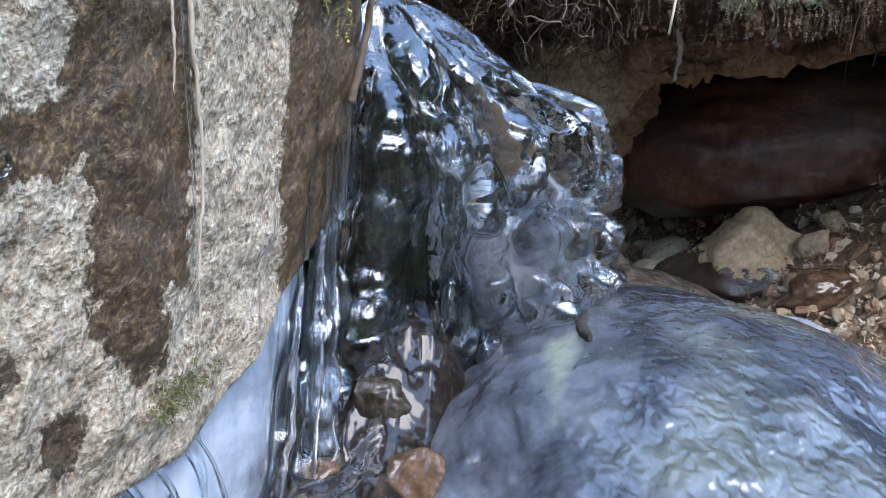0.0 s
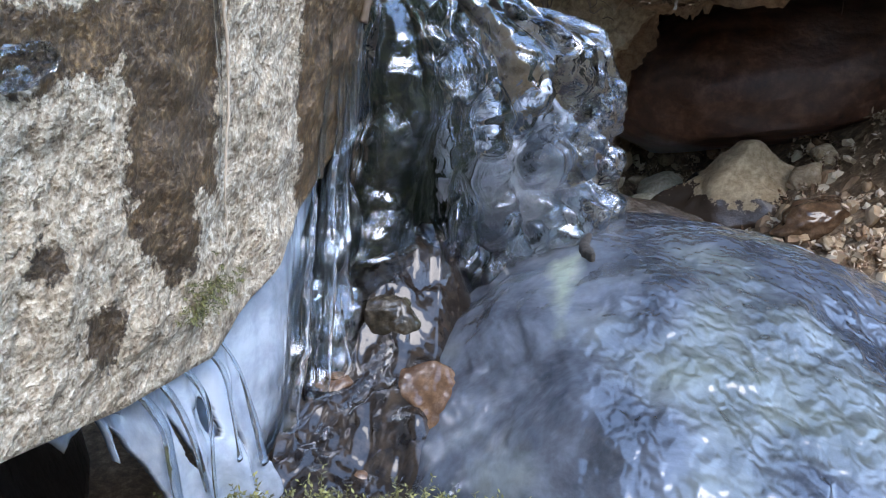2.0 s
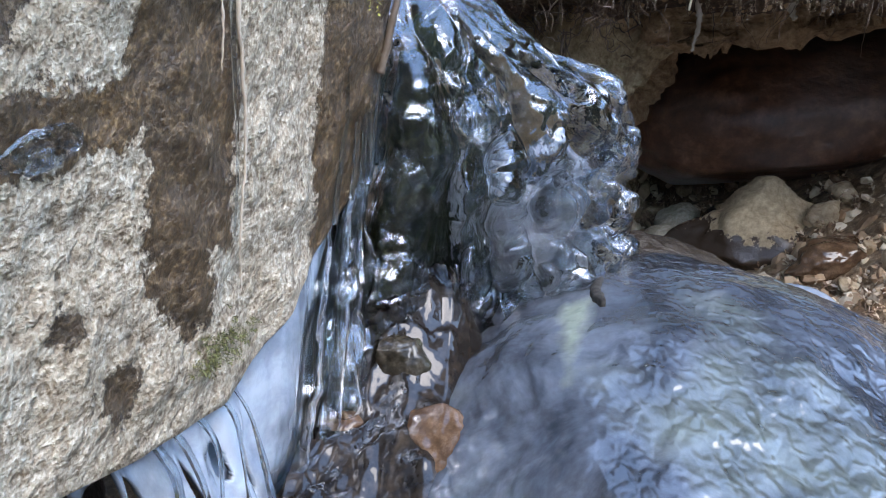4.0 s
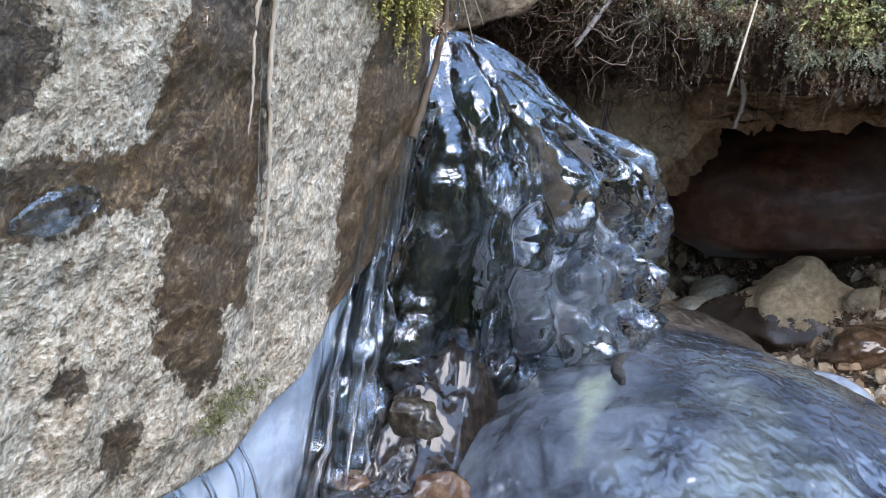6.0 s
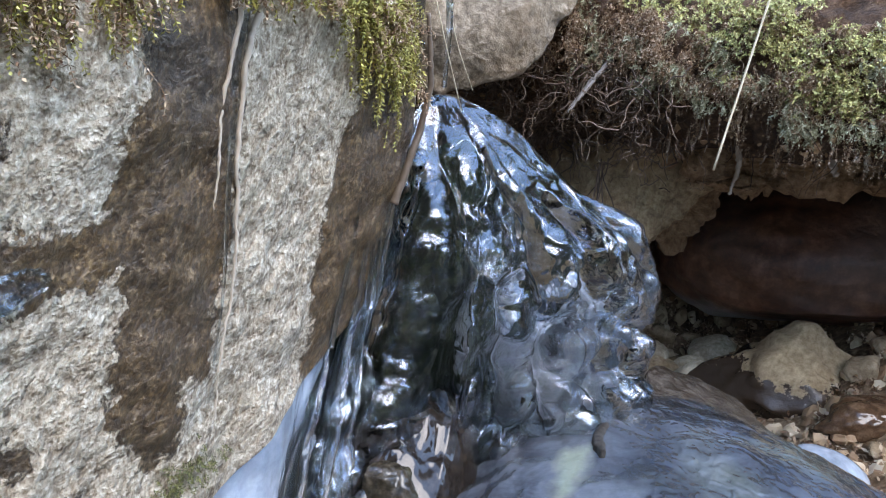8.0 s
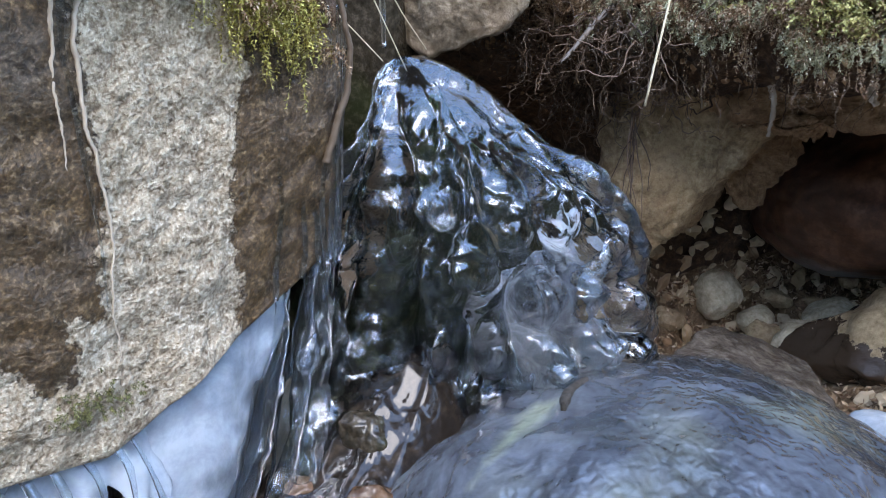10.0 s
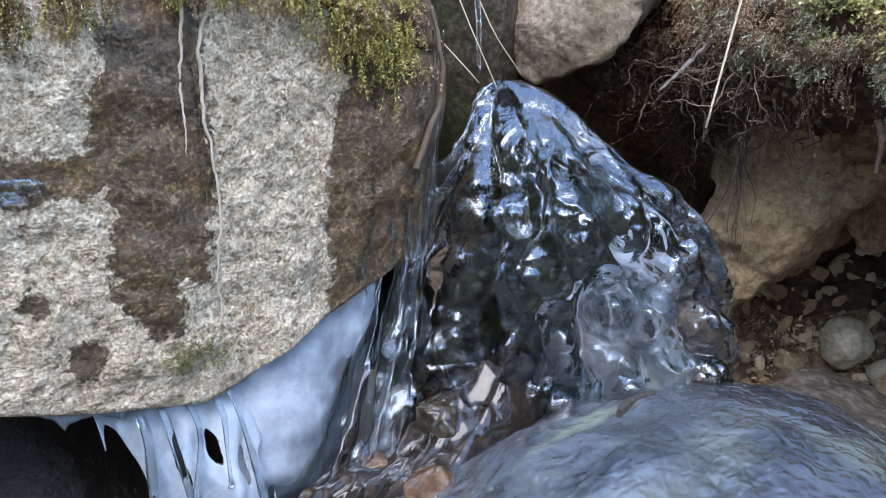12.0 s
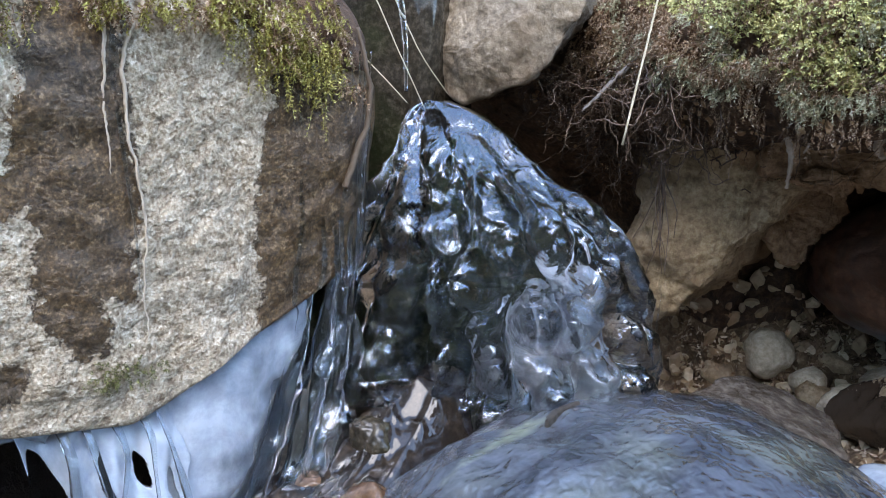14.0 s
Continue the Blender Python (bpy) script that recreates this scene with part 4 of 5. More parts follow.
def floor_spots(rng):
    for _ in range(3600):
        x = rng.uniform(0.02, 0.8)
        k = rng.randint(128, 178)
        if noise.noise(Vector((x * 16, k * 0.16, 5.0))) < rng.uniform(-0.5, 0.2):
            continue
        r = rng.choice((0.003, 0.004, 0.006, 0.008, 0.011, 0.016))
        yield bank_point(x, k) + Vector((rng.uniform(-0.01, 0.01), rng.uniform(-0.02, 0.02), r * 0.1)), r


gravel("gravel", floor_spots, "loose tan gravel and earth crumbs", 7, M_CRUMBS)


def crumb_spots(rng):
    for _ in range(900):
        x = rng.uniform(-0.1, 0.6)
        k = rng.randint(60, 118)
        r = rng.choice((0.0015, 0.002, 0.003, 0.005))
        yield bank_point(x, k), r


gravel("earth_crumbs", crumb_spots, "crumbs of brown earth on the bank", 9, M_EARTH)


# ---- moss, litter, roots ----
def leaf(verts, faces, p, along, side, length, width):
    b = len(verts)
    verts += [tuple(p), tuple(p + along * length * 0.5 + side * width), tuple(p + along * length), tuple(p + along * length * 0.5 - side * width)]
    faces.append((b, b + 1, b + 2, b + 3))


def moss_strand(verts, faces, rng, p, d, length, leaves, size, droop):
    """A feathery shoot: a thin stem with small leaves on both sides."""
    step = length / leaves
    b = len(verts)
    for k in range(leaves):
        d = (d + Vector((rng.uniform(-0.25, 0.25), rng.uniform(-0.25, 0.25), rng.uniform(-0.15, 0.15) - droop))).normalized()
        side = d.cross(Vector((rng.uniform(-1, 1), rng.uniform(-1, 1), rng.uniform(-1, 1)))).normalized()
        q = p + d * step
        leaf(verts, faces, p, d, side, step * 1.15, size * 0.12)
        for sgn in (-1, 1):
            w = (side * sgn + d * rng.uniform(0.2, 0.9)).normalized()
            leaf(verts, faces, q, w, d.cross(w).normalized() + d * 0.3, size * rng.uniform(0.6, 1.3), size * 0.22)
        p = q


def moss(name, seeds, count, label, material, length, leaves, size, droop, seed):
    rng = random.Random(seed)
    verts, faces = [], []
    for _ in range(count):
        p, d = seeds(rng)
        moss_strand(verts, faces, rng, p, d, length * rng.uniform(0.4, 1.3), leaves, size, droop)
    return tagged(new(name, mesh_of(name, verts, faces, material, False)), label, "moss", kind="stuff")


def clumped(v, scale, seed):
    return noise.noise(Vector(v) * scale + Vector((seed, 0, 0)))


def boulder_lip(rng):
    while True:
        y = rng.uniform(0.08, 0.6)
        z = boulder_top(y) - rng.uniform(-0.012, 0.03)
        if clumped((y, z * 0.4, 0), 34, 3.0) > rng.uniform(-0.1, 0.45):
            break
    return Vector((boulder_face(y, z) + 0.002, y, z)), Vector((0.8, -0.5, rng.uniform(-0.4, 0.5)))


def boulder_fringe(rng):
    y = rng.choice((0.465, 0.487, 0.5, 0.52, 0.528, 0.55)) + rng.gauss(0, 0.007)
    z = boulder_top(y) - rng.uniform(-0.01, 0.055) * rng.random()
    return Vector((boulder_face(y, z) + 0.003, y, z)), Vector((0.6, -0.4, -0.3))


def boulder_foot(rng):
    y = rng.choice((rng.gauss(0.385, 0.012), rng.gauss(0.36, 0.006)))
    z = 0.15 + rng.gauss(0, 0.007)
    return Vector((boulder_face(y, z) + 0.002, y, z)), Vector((0.8, -0.4, rng.uniform(-0.3, 0.6)))


def bank_top(rng):
    while True:
        x = rng.uniform(0.06, 0.75)
        k = rng.randint(30, 60 if x > 0.2 else 50)
        if clumped((x, k * 0.01, 0), 11, 7.0) > rng.uniform(-0.35, 0.35) + max(0, 0.2 - x) * 4:
            break
    return bank_point(x, k), Vector((rng.uniform(-0.4, 0.4), -0.8, rng.uniform(0.0, 0.9)))


def bank_litter(rng):
    while True:
        x = rng.triangular(-0.04, 0.6, 0.1)
        k = rng.randint(42, 64)
        if clumped((x, k * 0.006, 0), 24, 2.0) > rng.uniform(-0.45, 0.25):
            break
    return bank_point(x, k), Vector((rng.uniform(-0.6, 0.6), -0.8, rng.uniform(-0.8, 0.5)))


def bank_tufts(rng):
    while True:
        x = rng.uniform(0.02, 0.65)
        k = rng.randint(44, 70)
        if clumped((x, k * 0.006, 0), 20, 9.0) > rng.uniform(0.05, 0.4):
            break
    return bank_point(x, k), Vector((rng.uniform(-0.6, 0.6), -0.8, rng.uniform(-0.7, 0.5)))


def stream_moss(rng):
    x = rng.uniform(-0.18, 0.1)
    y = 0.37 + rng.gauss(0, 0.014) + 0.04 * max(0, x)
    return Vector((x, y, -0.012 + 0.012 * clumped((x, y, 0), 30, 1.0))), Vector((rng.uniform(-0.5, 0.5), rng.uniform(-0.6, 0.3), 0.9))


def floor_litter(rng):
    x = rng.uniform(0.05, 0.8)
    k = rng.randint(140, 172)
    return bank_point(x, k), Vector((rng.uniform(-1, 1), rng.uniform(-1, 0.4), rng.uniform(0, 0.7)))


moss("floor_litter", floor_litter, 2600, "dead leaves and plant litter among the gravel", M_DRYMOSS, 0.016, 3, 0.009, 0.0, 8)
stone_thing("mossy_stone", rock_bm((-0.04, 0.36, -0.07), (0.17, 0.055, 0.06), (0, 0, 4), 71, 0.12, 4, 4), M_WETSTONE, "low wet stone grown over with moss")
def cap_point(y, w):
    """The earth cap on the boulder: its front from the lip (w = 0) up and back (w = 1)."""
    z = boulder_top(y) - 0.012 + 0.16 * w
    p = Vector((boulder_face(y, 0.43) - 0.012 - 0.12 * w * w, y, z))
    n = 0.016 * fbm(p, 16, 3, 5.0)
    return p + Vector((n, -0.5 * n, 0.3 * n))


def earth_cap():
    rows = []
    for i in range(110):
        y = -0.42 + 1.04 * i / 109
        row = [tuple(cap_point(y, k / 24)) for k in range(25)]
        x, yy, z = row[-1]
        row += [(x - 0.3, yy, z - 0.02), (x - 0.42, yy, z - 0.12), (x - 0.42, yy, z - 0.2)]
        rows.append(row)
    v, f = sheet(rows, closed_u=True)
    n = len(rows[0])
    f.append(tuple(reversed(range(n))))
    f.append(tuple(109 * n + i for i in range(n)))
    return tagged(new("mossy_earth", mesh_of("mossy_earth", v, f, M_SOIL)), "dark earth and roots lying on the boulder's top", "earth")


earth_cap()


def cap_moss(rng):
    while True:
        y = rng.uniform(0.02, 0.58)
        if clumped((y, 0.3, 0), 30, 6.0) > rng.uniform(-0.3, 0.4):
            break
    return cap_point(y, rng.uniform(0, 0.8)), Vector((0.8, -0.5, rng.uniform(-0.6, 0.5)))


moss("cap_moss", cap_moss, 700, "yellow-green moss on the earth over the boulder", M_MOSS, 0.02, 10, 0.0036, 0.12, 21)
moss("cap_litter", cap_moss, 900, "brown dry moss on the earth over the boulder", M_DRYMOSS, 0.02, 10, 0.0034, 0.14, 22)
def face_moss(rng):
    y, z = rng.choice(((0.2, 0.43), (0.235, 0.44), (0.26, 0.425), (0.18, 0.4), (0.3, 0.43)))
    y, z = y + rng.gauss(0, 0.008), z + rng.gauss(0, 0.014)
    return Vector((boulder_face(y, z) + 0.002, y, z)), Vector((0.7, -0.4, -0.4))


moss("face_moss", face_moss, 260, "sparse yellow moss strands on the boulder's face", M_MOSS, 0.02, 10, 0.003, 0.22, 23)
moss("face_litter", face_moss, 240, "brown dead moss strands on the boulder's face", M_DRYMOSS, 0.022, 10, 0.003, 0.2, 24)
moss("boulder_moss", boulder_lip, 650, "yellow-green feathery moss hanging over the boulder's top", M_MOSS, 0.02, 10, 0.0034, 0.12, 1)
moss("boulder_dry_moss", boulder_lip, 500, "brown dry moss hanging over the boulder's top", M_DRYMOSS, 0.022, 10, 0.0032, 0.16, 2)
moss("hanging_moss", boulder_fringe, 150, "yellow-green moss fringe hanging beside the ice", M_MOSS, 0.032, 14, 0.0036, 0.3, 3)
moss("moss_tuft", boulder_foot, 110, "small green moss tufts on the boulder's lower edge", M_DARKMOSS, 0.006, 5, 0.002, 0.05, 4)
moss("bank_moss", bank_top, 4600, "thick green and yellow moss on the bank's edge", M_BANKMOSS, 0.02, 8, 0.0036, 0.05, 5)
moss("bank_litter", bank_litter, 3600, "dry brown moss and leaf litter on the bank", M_DRYMOSS, 0.016, 9, 0.003, 0.12, 6)
moss("bank_tufts", bank_tufts, 1700, "pale grey-green moss tufts on the bank", M_PALEMOSS, 0.018, 9, 0.0034, 0.12, 33)
moss("stream_moss", stream_moss, 900, "green and brown moss on a low wet stone", M_DARKMOSS, 0.014, 5, 0.0038, 0.02, 7)


def wander(rng, p, d, length, n, wild, droop):
    pts = [p.copy()]
    for _ in range(n):
        d = (d + Vector((rng.uniform(-wild, wild), rng.uniform(-wild, wild), rng.uniform(-wild, wild) - droop))).normalized()
        p = p + d * length / n
        pts.append(p.copy())
    return pts


def root_tangle():
    rng = random.Random(12)
    verts, faces = [], []
    for _ in range(560):
        x = rng.triangular(-0.09, 0.2, 0.03)
        k = rng.randint(64, 120)
        p = bank_point(x, k) + Vector((0, -rng.uniform(0.0, 0.03), 0))
        r = rng.choice((0.0004, 0.0006, 0.0007, 0.0011))
        tube(verts, faces, wander(rng, p, Vector((rng.uniform(-1, 1), rng.uniform(-0.8, 0.2), rng.uniform(-1, 0.4))), rng.uniform(0.04, 0.13), 18, 0.75, 0.03), r, r * 0.5, 5)
    return tagged(new("root_tangle", mesh_of("root_tangle", verts, faces, M_DARKROOT)), "tangle of fine brown roots in the bank", "roots", kind="stuff")


root_tangle()


def root(name, pts, r0, r1, material, label, category="root", group="", n=30, sides=7):
    verts, faces = [], []
    line = [Vector(p) for p in spline(pts, n)]
    if name == "hanging_root":
        line = [p + Vector((0.3 * fbm(p, 60, 3, 1.0), fbm(p, 60, 3, 4.0), 0)) * 0.0022 for p in line]
    tube(verts, faces, line, r0, r1, sides)
    me = mesh_of(name, verts, faces, material)
    if name == "hanging_root":
        for v in me.vertices:
            v.co += Vector((fbm(v.co, 300, 2, 1.0), fbm(v.co, 300, 2, 2.0), 0)) * r0 * 0.35
    return tagged(new(name, me), label, category, group)


def on_face(y, z, lift=0.003):
    return (boulder_face(y, z) + lift, y, z)


root("hanging_root", [on_face(0.36, 0.46), on_face(0.365, 0.41, 0.006), on_face(0.366, 0.375), on_face(0.368, 0.34), on_face(0.369, 0.312)], 0.0017, 0.0004, M_ROOT, "thin pale root hanging down the boulder", group="roots on the boulder", n=70)
root("hanging_root", [on_face(0.4, 0.46), on_face(0.394, 0.435, 0.006), on_face(0.382, 0.405), on_face(0.38, 0.362), on_face(0.386, 0.318), on_face(0.394, 0.271), on_face(0.392, 0.214), on_face(0.394, 0.175)], 0.0022, 0.0004, M_ROOT, "long pale root hanging down the boulder", group="roots on the boulder", n=110)
for pts, r in [([(0.243, 0.93, 0.36), (0.24, 0.92, 0.32), (0.246, 0.925, 0.29), (0.243, 0.93, 0.258)], 0.005), ([(0.33, 0.88, 0.38), (0.335, 0.88, 0.345), (0.33, 0.88, 0.315), (0.335, 0.88, 0.3)], 0.008),
               ([(0.345, 0.87, 0.38), (0.352, 0.86, 0.34), (0.358, 0.865, 0.31)], 0.006), ([(0.17, 0.95, 0.36), (0.168, 0.95, 0.32), (0.172, 0.955, 0.28)], 0.0025),
               ([(0.29, 0.9, 0.37), (0.28, 0.9, 0.34), (0.262, 0.9, 0.3)], 0.003), ([(0.21, 0.93, 0.37), (0.212, 0.935, 0.33), (0.209, 0.94, 0.3)], 0.002), ([(0.43, 0.84, 0.4), (0.425, 0.83, 0.37), (0.431, 0.835, 0.335)], 0.003)]:
    root("hanging_root", pts, r, r * 0.3, M_ROOT, "pale frayed root hanging from the bank", group="roots under the bank", n=60, sides=11)
def frayed_root():
    rng = random.Random(44)
    verts, faces = [], []
    axis = [Vector((0.052, 0.822, 0.338)), Vector((0.062, 0.838, 0.352)), Vector((0.074, 0.856, 0.372)), Vector((0.095, 0.89, 0.4))]
    tube(verts, faces, [Vector(p) + 0.0012 * Vector((fbm(p, 90, 2, 1.0), fbm(p, 90, 2, 2.0), 0)) for p in spline(axis, 18)], 0.001, 0.0035, 9)
    for _ in range(3):
        e = Vector((rng.gauss(0, 1), rng.gauss(0, 1), rng.gauss(0, 1)))
        pts = [axis[0].lerp(axis[1], rng.uniform(0, 0.6)) + e * 0.002, axis[1] + e * 0.0022, axis[2] + e * 0.0022]
        tube(verts, faces, [Vector(p) for p in spline(pts, 10)], 0.0003, 0.0012, 5)
    return tagged(new("frayed_root", mesh_of("frayed_root", verts, faces, M_GREYROOT)), "frayed grey root end in the bank", "root", kind="stuff")


frayed_root()
for pts in ([(0.172, 0.637, 0.326), (0.183, 0.648, 0.4), (0.198, 0.664, 0.5), (0.21, 0.68, 0.56)], [(-0.031, 0.652, 0.345), (-0.047, 0.632, 0.4), (-0.065, 0.61, 0.46), (-0.09, 0.58, 0.5)],
            [(-0.028, 0.685, 0.36), (-0.042, 0.658, 0.4), (-0.058, 0.63, 0.46), (-0.08, 0.6, 0.5)], [(-0.055, 0.655, 0.352), (-0.07, 0.64, 0.375), (-0.085, 0.62, 0.4)]):
    root("straw", pts, 0.0004 if pts[0][0] < 0.1 else 0.001, 0.0007, M_STRAW, "thin dry straw stalk hanging from above", "grass stalk", "dry stalks", 12, 5)

def rootlets():
    rng = random.Random(52)
    verts, faces = [], []
    for _ in range(190):
        p = bank_point(rng.uniform(0.0, 0.7), rng.randint(58, 96))
        r = rng.choice((0.0004, 0.0006, 0.001))
        tube(verts, faces, wander(rng, p, Vector((rng.uniform(-0.4, 0.4), rng.uniform(-0.4, 0.1), -1)), rng.choice((0.012, 0.02, 0.03, 0.055)), 8, 0.5, 0.15), r, r * 0.4, 4)
    return tagged(new("rootlets", mesh_of("rootlets", verts, faces, M_DARKROOT)), "fine rootlets hanging from the bank's underside", "roots", kind="stuff")


rootlets()


def under_clumps(rng):
    while True:
        x = rng.uniform(0.02, 0.62)
        k = rng.randint(60, 92)
        if clumped((x, k * 0.01, 0), 30, 5.0) > 0.12:
            break
    return bank_point(x, k), Vector((rng.uniform(-0.3, 0.3), -0.5, -0.9))


moss("hanging_litter", under_clumps, 650, "stringy dead moss clumps hanging under the bank", M_DRYMOSS, 0.024, 12, 0.0026, 0.35, 31)


def dry_plant():
    rng = random.Random(61)
    verts, faces = [], []
    for _ in range(9):
        e = Vector((rng.gauss(0, 0.003), rng.gauss(0, 0.002), rng.gauss(0, 0.006)))
        pts = wander(rng, Vector((0.1, 0.955, 0.27)) + e, Vector((-0.12, 0.05, -1)), rng.uniform(0.08, 0.15), 12, 0.25, 0.12)
        tube(verts, faces, pts, 0.0009, 0.0004, 5)
    return tagged(new("dry_plant", mesh_of("dry_plant", verts, faces, M_DARKROOT)), "wisp of dry plant hanging before a rock", "plant", kind="stuff")


dry_plant()


# ---- icicles ----
run = random.Random(8)
for k in range(4):
    y = 0.575 + 0.012 * k
    pts = [on_face(y + run.uniform(-0.004, 0.004), 0.4 - 0.035 * q, 0.0015 + 0.001 * q / 6) for q in range(7)]
    root("ice_runnel", pts, 0.0008, 0.003, M_ICE, "thin runnel of clear ice on wet rock", "ice", "runnels on the boulder", 40, 8)
for k, y in enumerate((0.528, 0.552, 0.566)):
    zt = 0.36 - 0.02 * k
    low = boulder_bottom(y) + 0.006
    pts = [on_face(y + run.uniform(-0.004, 0.004) + 0.004 * q / 7, zt + (low - zt) * q / 7, -0.0008) for q in range(8)]
    root("ice_runnel", pts, 0.0012, 0.0024, M_SMOOTHICE, "wavy runnel of clear ice on wet brown rock", "ice", "runnels on the boulder", 60, 9)
root("ice_runnel", [on_face(0.374, 0.46), on_face(0.374, 0.42), on_face(0.372, 0.385), on_face(0.376, 0.35), on_face(0.38, 0.31), on_face(0.386, 0.262), on_face(0.389, 0.215, 0.001)], 0.003, 0.0005, M_SMOOTHICE,
     "clear ice running down beside the roots", "ice", "runnels on the boulder", 60, 10)
tagged(part("ice_patch", rock_bm(on_face(0.254, 0.299, 0.0), (0.0022, 0.021, 0.008), (0, 0, -14), 351, 0.3, 3, 5, 0.08), M_SMOOTHICE, None), "grey-blue glaze of ice on the wet stain", "ice")
root("hanging_root", [(-0.052, 0.581, 0.42), (-0.049, 0.586, 0.391), (-0.048, 0.59, 0.365), (-0.052, 0.589, 0.338), (-0.058, 0.578, 0.304), (-0.063, 0.571, 0.28)], 0.0018, 0.0034, M_BROWNROOT,
     "brown root stump beside the ice mound", group="roots on the boulder", n=60)
rng = random.Random(31)


def foot_x(y):
    return boulder_face(y, 0.12) - 0.004


def ice_rib(y, z, reach, drop, r, flat, material, label, k):
    """A frozen trickle that leaves the boulder's lower edge, bows out and falls."""
    x = foot_x(y)
    lean = 0.02 * math.sin(2.1 * k)
    line = spline([(x - 0.03, y - 0.006, z + 0.006), (x - 0.012, y, z + 0.003), (x + 0.3 * reach, y + 0.2 * reach, z - 0.2 * drop), (x + 0.75 * reach, y + lean * 0.6, z - 0.6 * drop), (x + reach, y + lean, z - drop)], 44)
    rows = []
    for q, p in enumerate(line):
        s = q / 43
        w = r * (0.8 + 0.35 * math.sin(2.6 * s + k) + 0.25 * fbm((s * 5, k * 3.1, 0), 1, 2))
        row = []
        for a in range(14):
            t = 2 * math.pi * a / 14
            e = w * (1 + 0.2 * noise.noise(Vector((math.cos(t), math.sin(t), s * 9 + k))))
            row.append((p[0] + 0.25 * flat * e * math.cos(t) + 0.6 * e * math.sin(t), p[1] + flat * e * math.cos(t) - 0.45 * e * math.sin(t), p[2]))
        rows.append(row)
    v, f = sheet(rows, closed_u=True)
    f.append(tuple(reversed(range(14))))
    f.append(tuple(43 * 14 + a for a in range(14)))
    return tagged(new("icicle", mesh_of("icicle", v, f, material)), label, "icicle", "icicles below the boulder")


for k in range(5):
    y = 0.336 + 0.018 * k + rng.uniform(-0.004, 0.004)
    ice_rib(y, boulder_bottom(y), rng.uniform(0.006, 0.024), rng.uniform(0.08, 0.16), rng.uniform(0.0016, 0.0045), rng.uniform(0.9, 1.7), M_SMOOTHICE, "clear icicle in a row below the boulder", k)


def ice_lip(y0, y1, depth, arches, back, label):
    """White ice hanging in low arches from the boulder's lower edge."""
    rows = []
    for i in range(120):
        s = i / 119
        y = y0 + (y1 - y0) * s
        x = foot_x(y) - 0.014 - back
        top = boulder_bottom(y) + 0.006
        arch = abs(math.sin(math.pi * (s * arches + 0.12 * noise.noise(Vector((s * 5, 1, back * 90)))) + 0.5)) ** 0.7
        swell = math.sin(math.pi * (0.06 + 0.88 * s)) ** 0.5
        low = top - (0.012 + depth * (1 - arch) * (0.5 + 0.5 * s) + 0.1 * depth * noise.noise(Vector((y * 190, 1, 0)))) * swell
        t = 0.004 * swell
        rows.append([(x, y, top), (x + t, y - 0.001, 0.6 * top + 0.4 * low), (x + 0.6 * t, y, 0.2 * top + 0.8 * low), (x, y, low), (x - 1.5 * t, y + t, low), (x - 2 * t, y + t, top)])
    v, f = sheet(rows, closed_u=True)
    f.append(tuple(reversed(range(6))))
    f.append(tuple(119 * 6 + a for a in range(6)))
    return tagged(new("ice_lip", mesh_of("ice_lip", v, f, M_WHITE)), label, "ice")


ice_lip(0.25, 0.33, 0.016, 2.0, 0.0, "thin white ice in arches under the boulder")


def ice_curtain():
    """Translucent white ice falling from the boulder's edge, with dark gaps."""
    gaps = [(0.31, 0.078, 0.013, 0.06), (0.385, 0.05, 0.0035, 0.018), (0.431, 0.1, 0.018, 0.034), (0.352, 0.055, 0.003, 0.025), (0.402, 0.08, 0.004, 0.02), (0.36, 0.11, 0.005, 0.02)]
    nu, nd = 240, 200
    keep = {}
    front, rear = [], []
    for i in range(nu):
        y = 0.3 + 0.135 * i / (nu - 1)
        for k in range(nd):
            s = k / (nd - 1)
            d = 0.15 * s
            fold = 0.003 * math.sin(y * 190 + 5 * s) + 0.006 * fbm((y, d * 0.6, 0), 45, 2, 3.0) - 0.03 * max(0.0, (y - 0.412) / 0.023) ** 2
            p = Vector((foot_x(y) - 0.016 + 0.03 * s ** 0.8 + fold, y + 0.018 * s, boulder_bottom(y) + 0.006 - d))
            front.append(tuple(p))
            rear.append(tuple(p + Vector((-0.005, 0.002, 0))))
            keep[i, k] = all(((y - a + 0.005 * noise.noise(Vector((y * 60, d * 45, 0)))) / ry) ** 2 + ((d - c) / rz) ** 2 > 1 for a, c, ry, rz in gaps)
    verts, faces = front + rear, []
    n = nu * nd
    for i in range(nu - 1):
        for k in range(nd - 1):
            if not keep[i, k]:
                continue
            a, b, c, d = i * nd + k, (i + 1) * nd + k, (i + 1) * nd + k + 1, i * nd + k + 1
            faces += [(d, c, b, a), (a + n, b + n, c + n, d + n)]
            for (p, q), (u, w) in (((a, b), (i, k - 1)), ((b, c), (i + 1, k)), ((c, d), (i, k + 1)), ((d, a), (i - 1, k))):
                if u < 0 or w < 0 or u >= nu - 1 or w >= nd - 1 or not keep[u, w]:
                    faces.append((p, q, q + n, p + n))
    return tagged(new("ice_curtain", mesh_of("ice_curtain", verts, faces, M_WHITE)), "white ragged ice curtain with dark gaps", "ice")


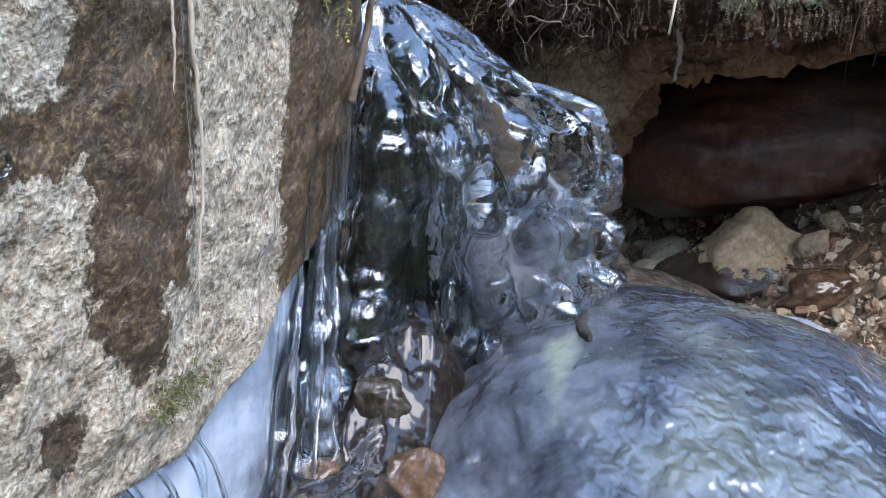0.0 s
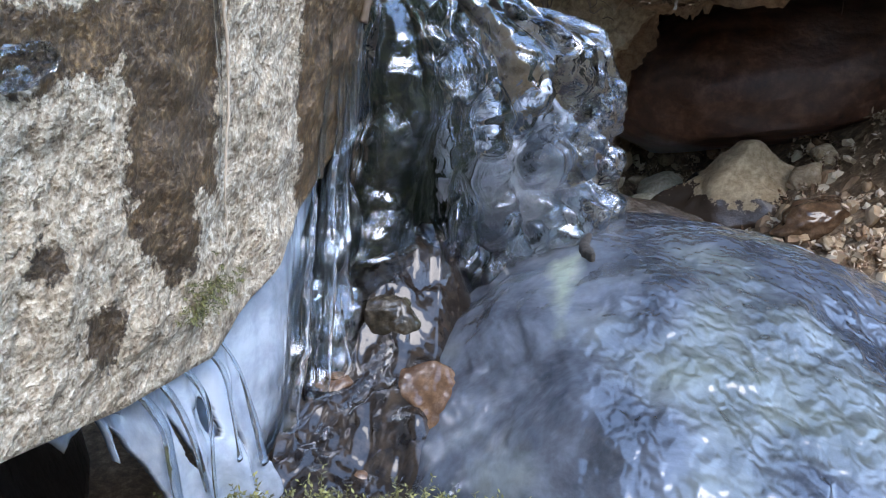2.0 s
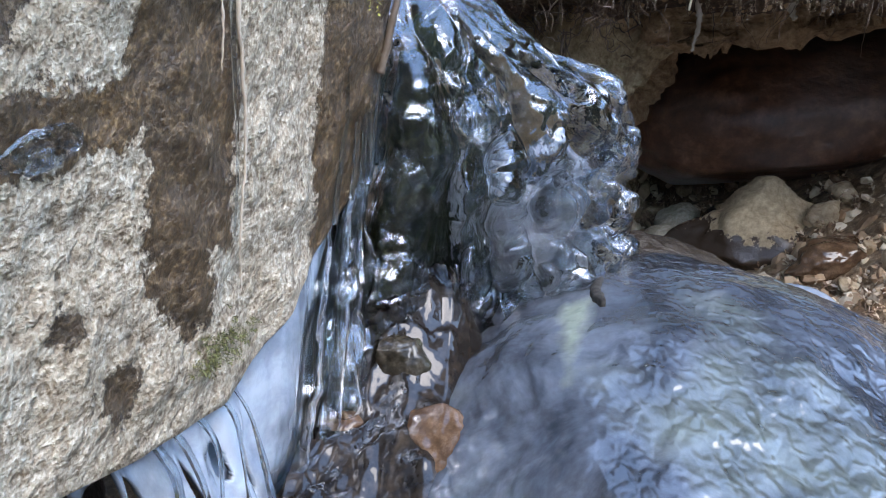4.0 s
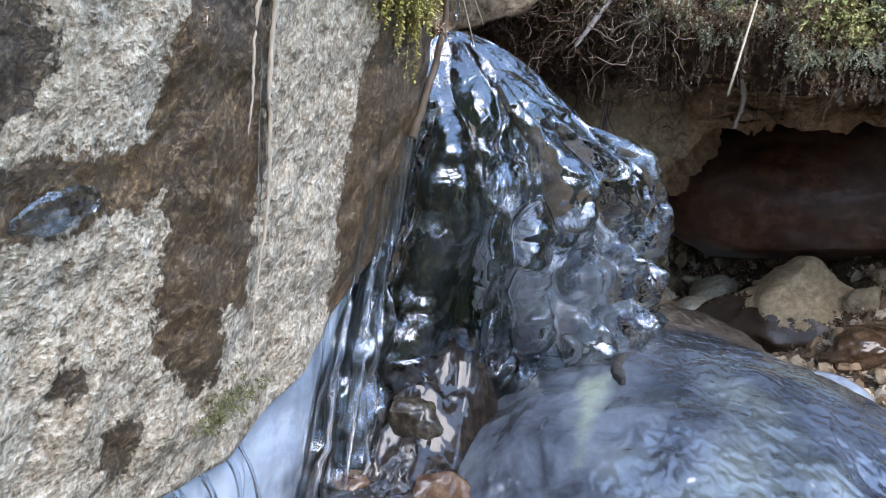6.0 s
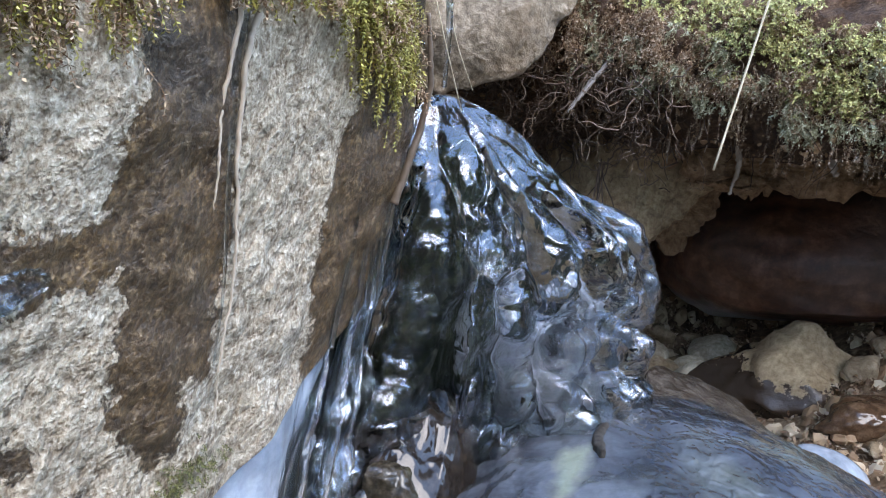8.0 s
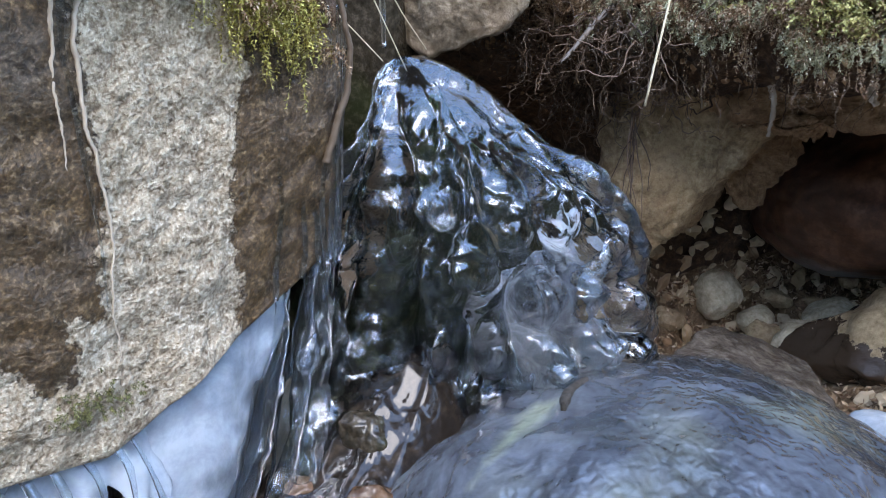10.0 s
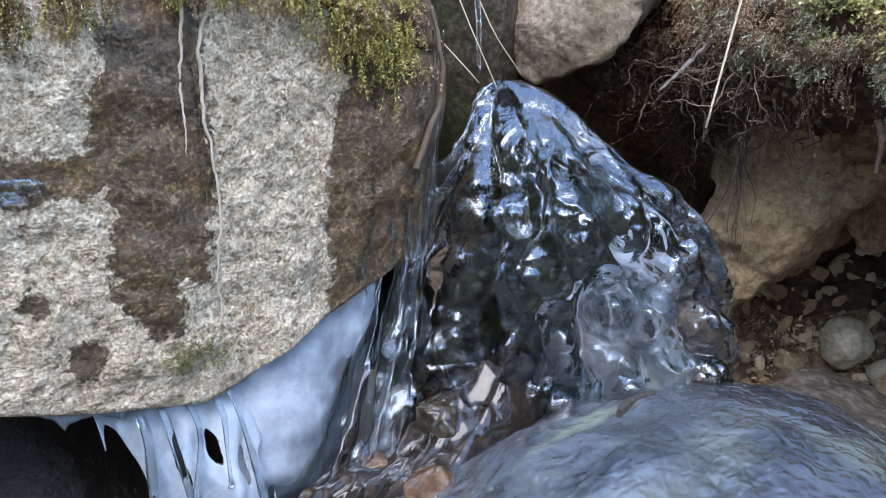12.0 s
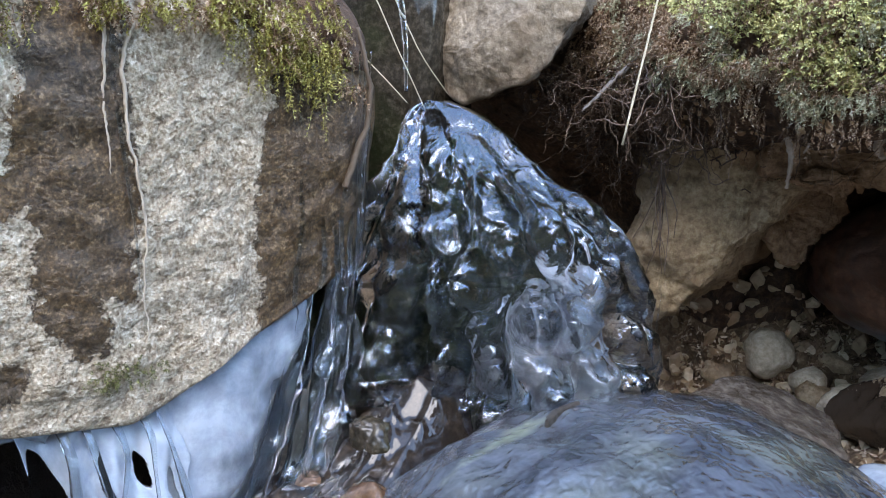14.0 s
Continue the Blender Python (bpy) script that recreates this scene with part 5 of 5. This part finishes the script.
ice_curtain()
root("icicle", [(-0.085, 0.615, 0.53), (-0.056, 0.636, 0.47), (-0.047, 0.641, 0.42), (-0.0455, 0.641, 0.364)], 0.005, 0.0018, M_ICE, "slender clear icicle in a dark crevice", "icicle")
root("icicle", [(0.094, 0.995, 0.1), (0.094, 0.985, 0.07), (0.093, 0.985, 0.045), (0.092, 0.985, 0.03), (0.092, 0.985, 0.02)], 0.0006, 0.0032, M_ICE, "small icicle with a frozen drop under a rock", "icicle")


# ---- conifers across the stream, seen in the ice's reflections ----
M_NEEDLES = leafy("conifer_needles", [(0.2, (0.012, 0.02, 0.008)), (0.6, (0.035, 0.05, 0.018)), (0.9, (0.07, 0.08, 0.03))])
M_BARK = soil("conifer_bark", (0.02, 0.014, 0.01), (0.06, 0.045, 0.035), (0.11, 0.09, 0.07))


def conifer(m):
    rng = random.Random(77)
    tree = new("conifer")
    verts, faces = [], []
    tube(verts, faces, [Vector((0.02 * math.sin(k), 0.02 * math.cos(k), 0.5 * k)) for k in range(16)], 0.16, 0.02, 9)
    t = new("trunk", mesh_of("trunk", verts, faces, M_BARK))
    t.parent = tree
    verts, faces = [], []
    for k in range(260):
        z = rng.uniform(0.6, 7.4)
        reach = 1.9 * (1 - z / 7.9) + 0.15
        w = rng.uniform(0, 2 * math.pi)
        d = Vector((math.cos(w), math.sin(w), 0.1))
        p = Vector((0, 0, z))
        for s in range(14):
            d = (d + Vector((rng.uniform(-0.1, 0.1), rng.uniform(-0.1, 0.1), -0.03))).normalized()
            p = p + d * reach / 14
            side = d.cross(Vector((0, 0, 1))).normalized()
            for sgn in (-1, 1):
                a = (side * sgn + d * 0.7 + Vector((0, 0, rng.uniform(-0.4, 0.1)))).normalized()
                leaf(verts, faces, p, a, d, rng.uniform(0.12, 0.3), 0.035)
    c = new("crown", mesh_of("crown", verts, faces, M_NEEDLES, False))
    c.parent = tree
    tree.matrix_basis = m
    return tagged(tree, "tall dark green conifer across the stream", "tree", "trees across the stream")


first = conifer(pose(-3.4, -7.2, ground_z(-3.4, -7.2) - 0.3))
for k in range(34):
    w = radians(176 + 5.8 * k)
    d = 11.0 + 2.4 * math.sin(2.3 * k)
    x, y = d * math.cos(w), d * math.sin(w)
    copy_thing(first, pose(x, y, ground_z(x, y) - 0.3, 0, 0, 67 * k) @ Matrix.Scale(0.72 + 0.28 * math.sin(1.7 * k), 4))
for k, (x, y) in enumerate(((1.6, 4.6), (-2.2, 4.2), (3.9, 3.6), (-4.6, 3.4), (-0.4, 6.2))):
    copy_thing(first, pose(x, y, ground_z(x, y) - 0.3, 0, 0, 40 + 67 * k) @ Matrix.Scale(0.95 + 0.15 * math.sin(2.7 * k), 4))
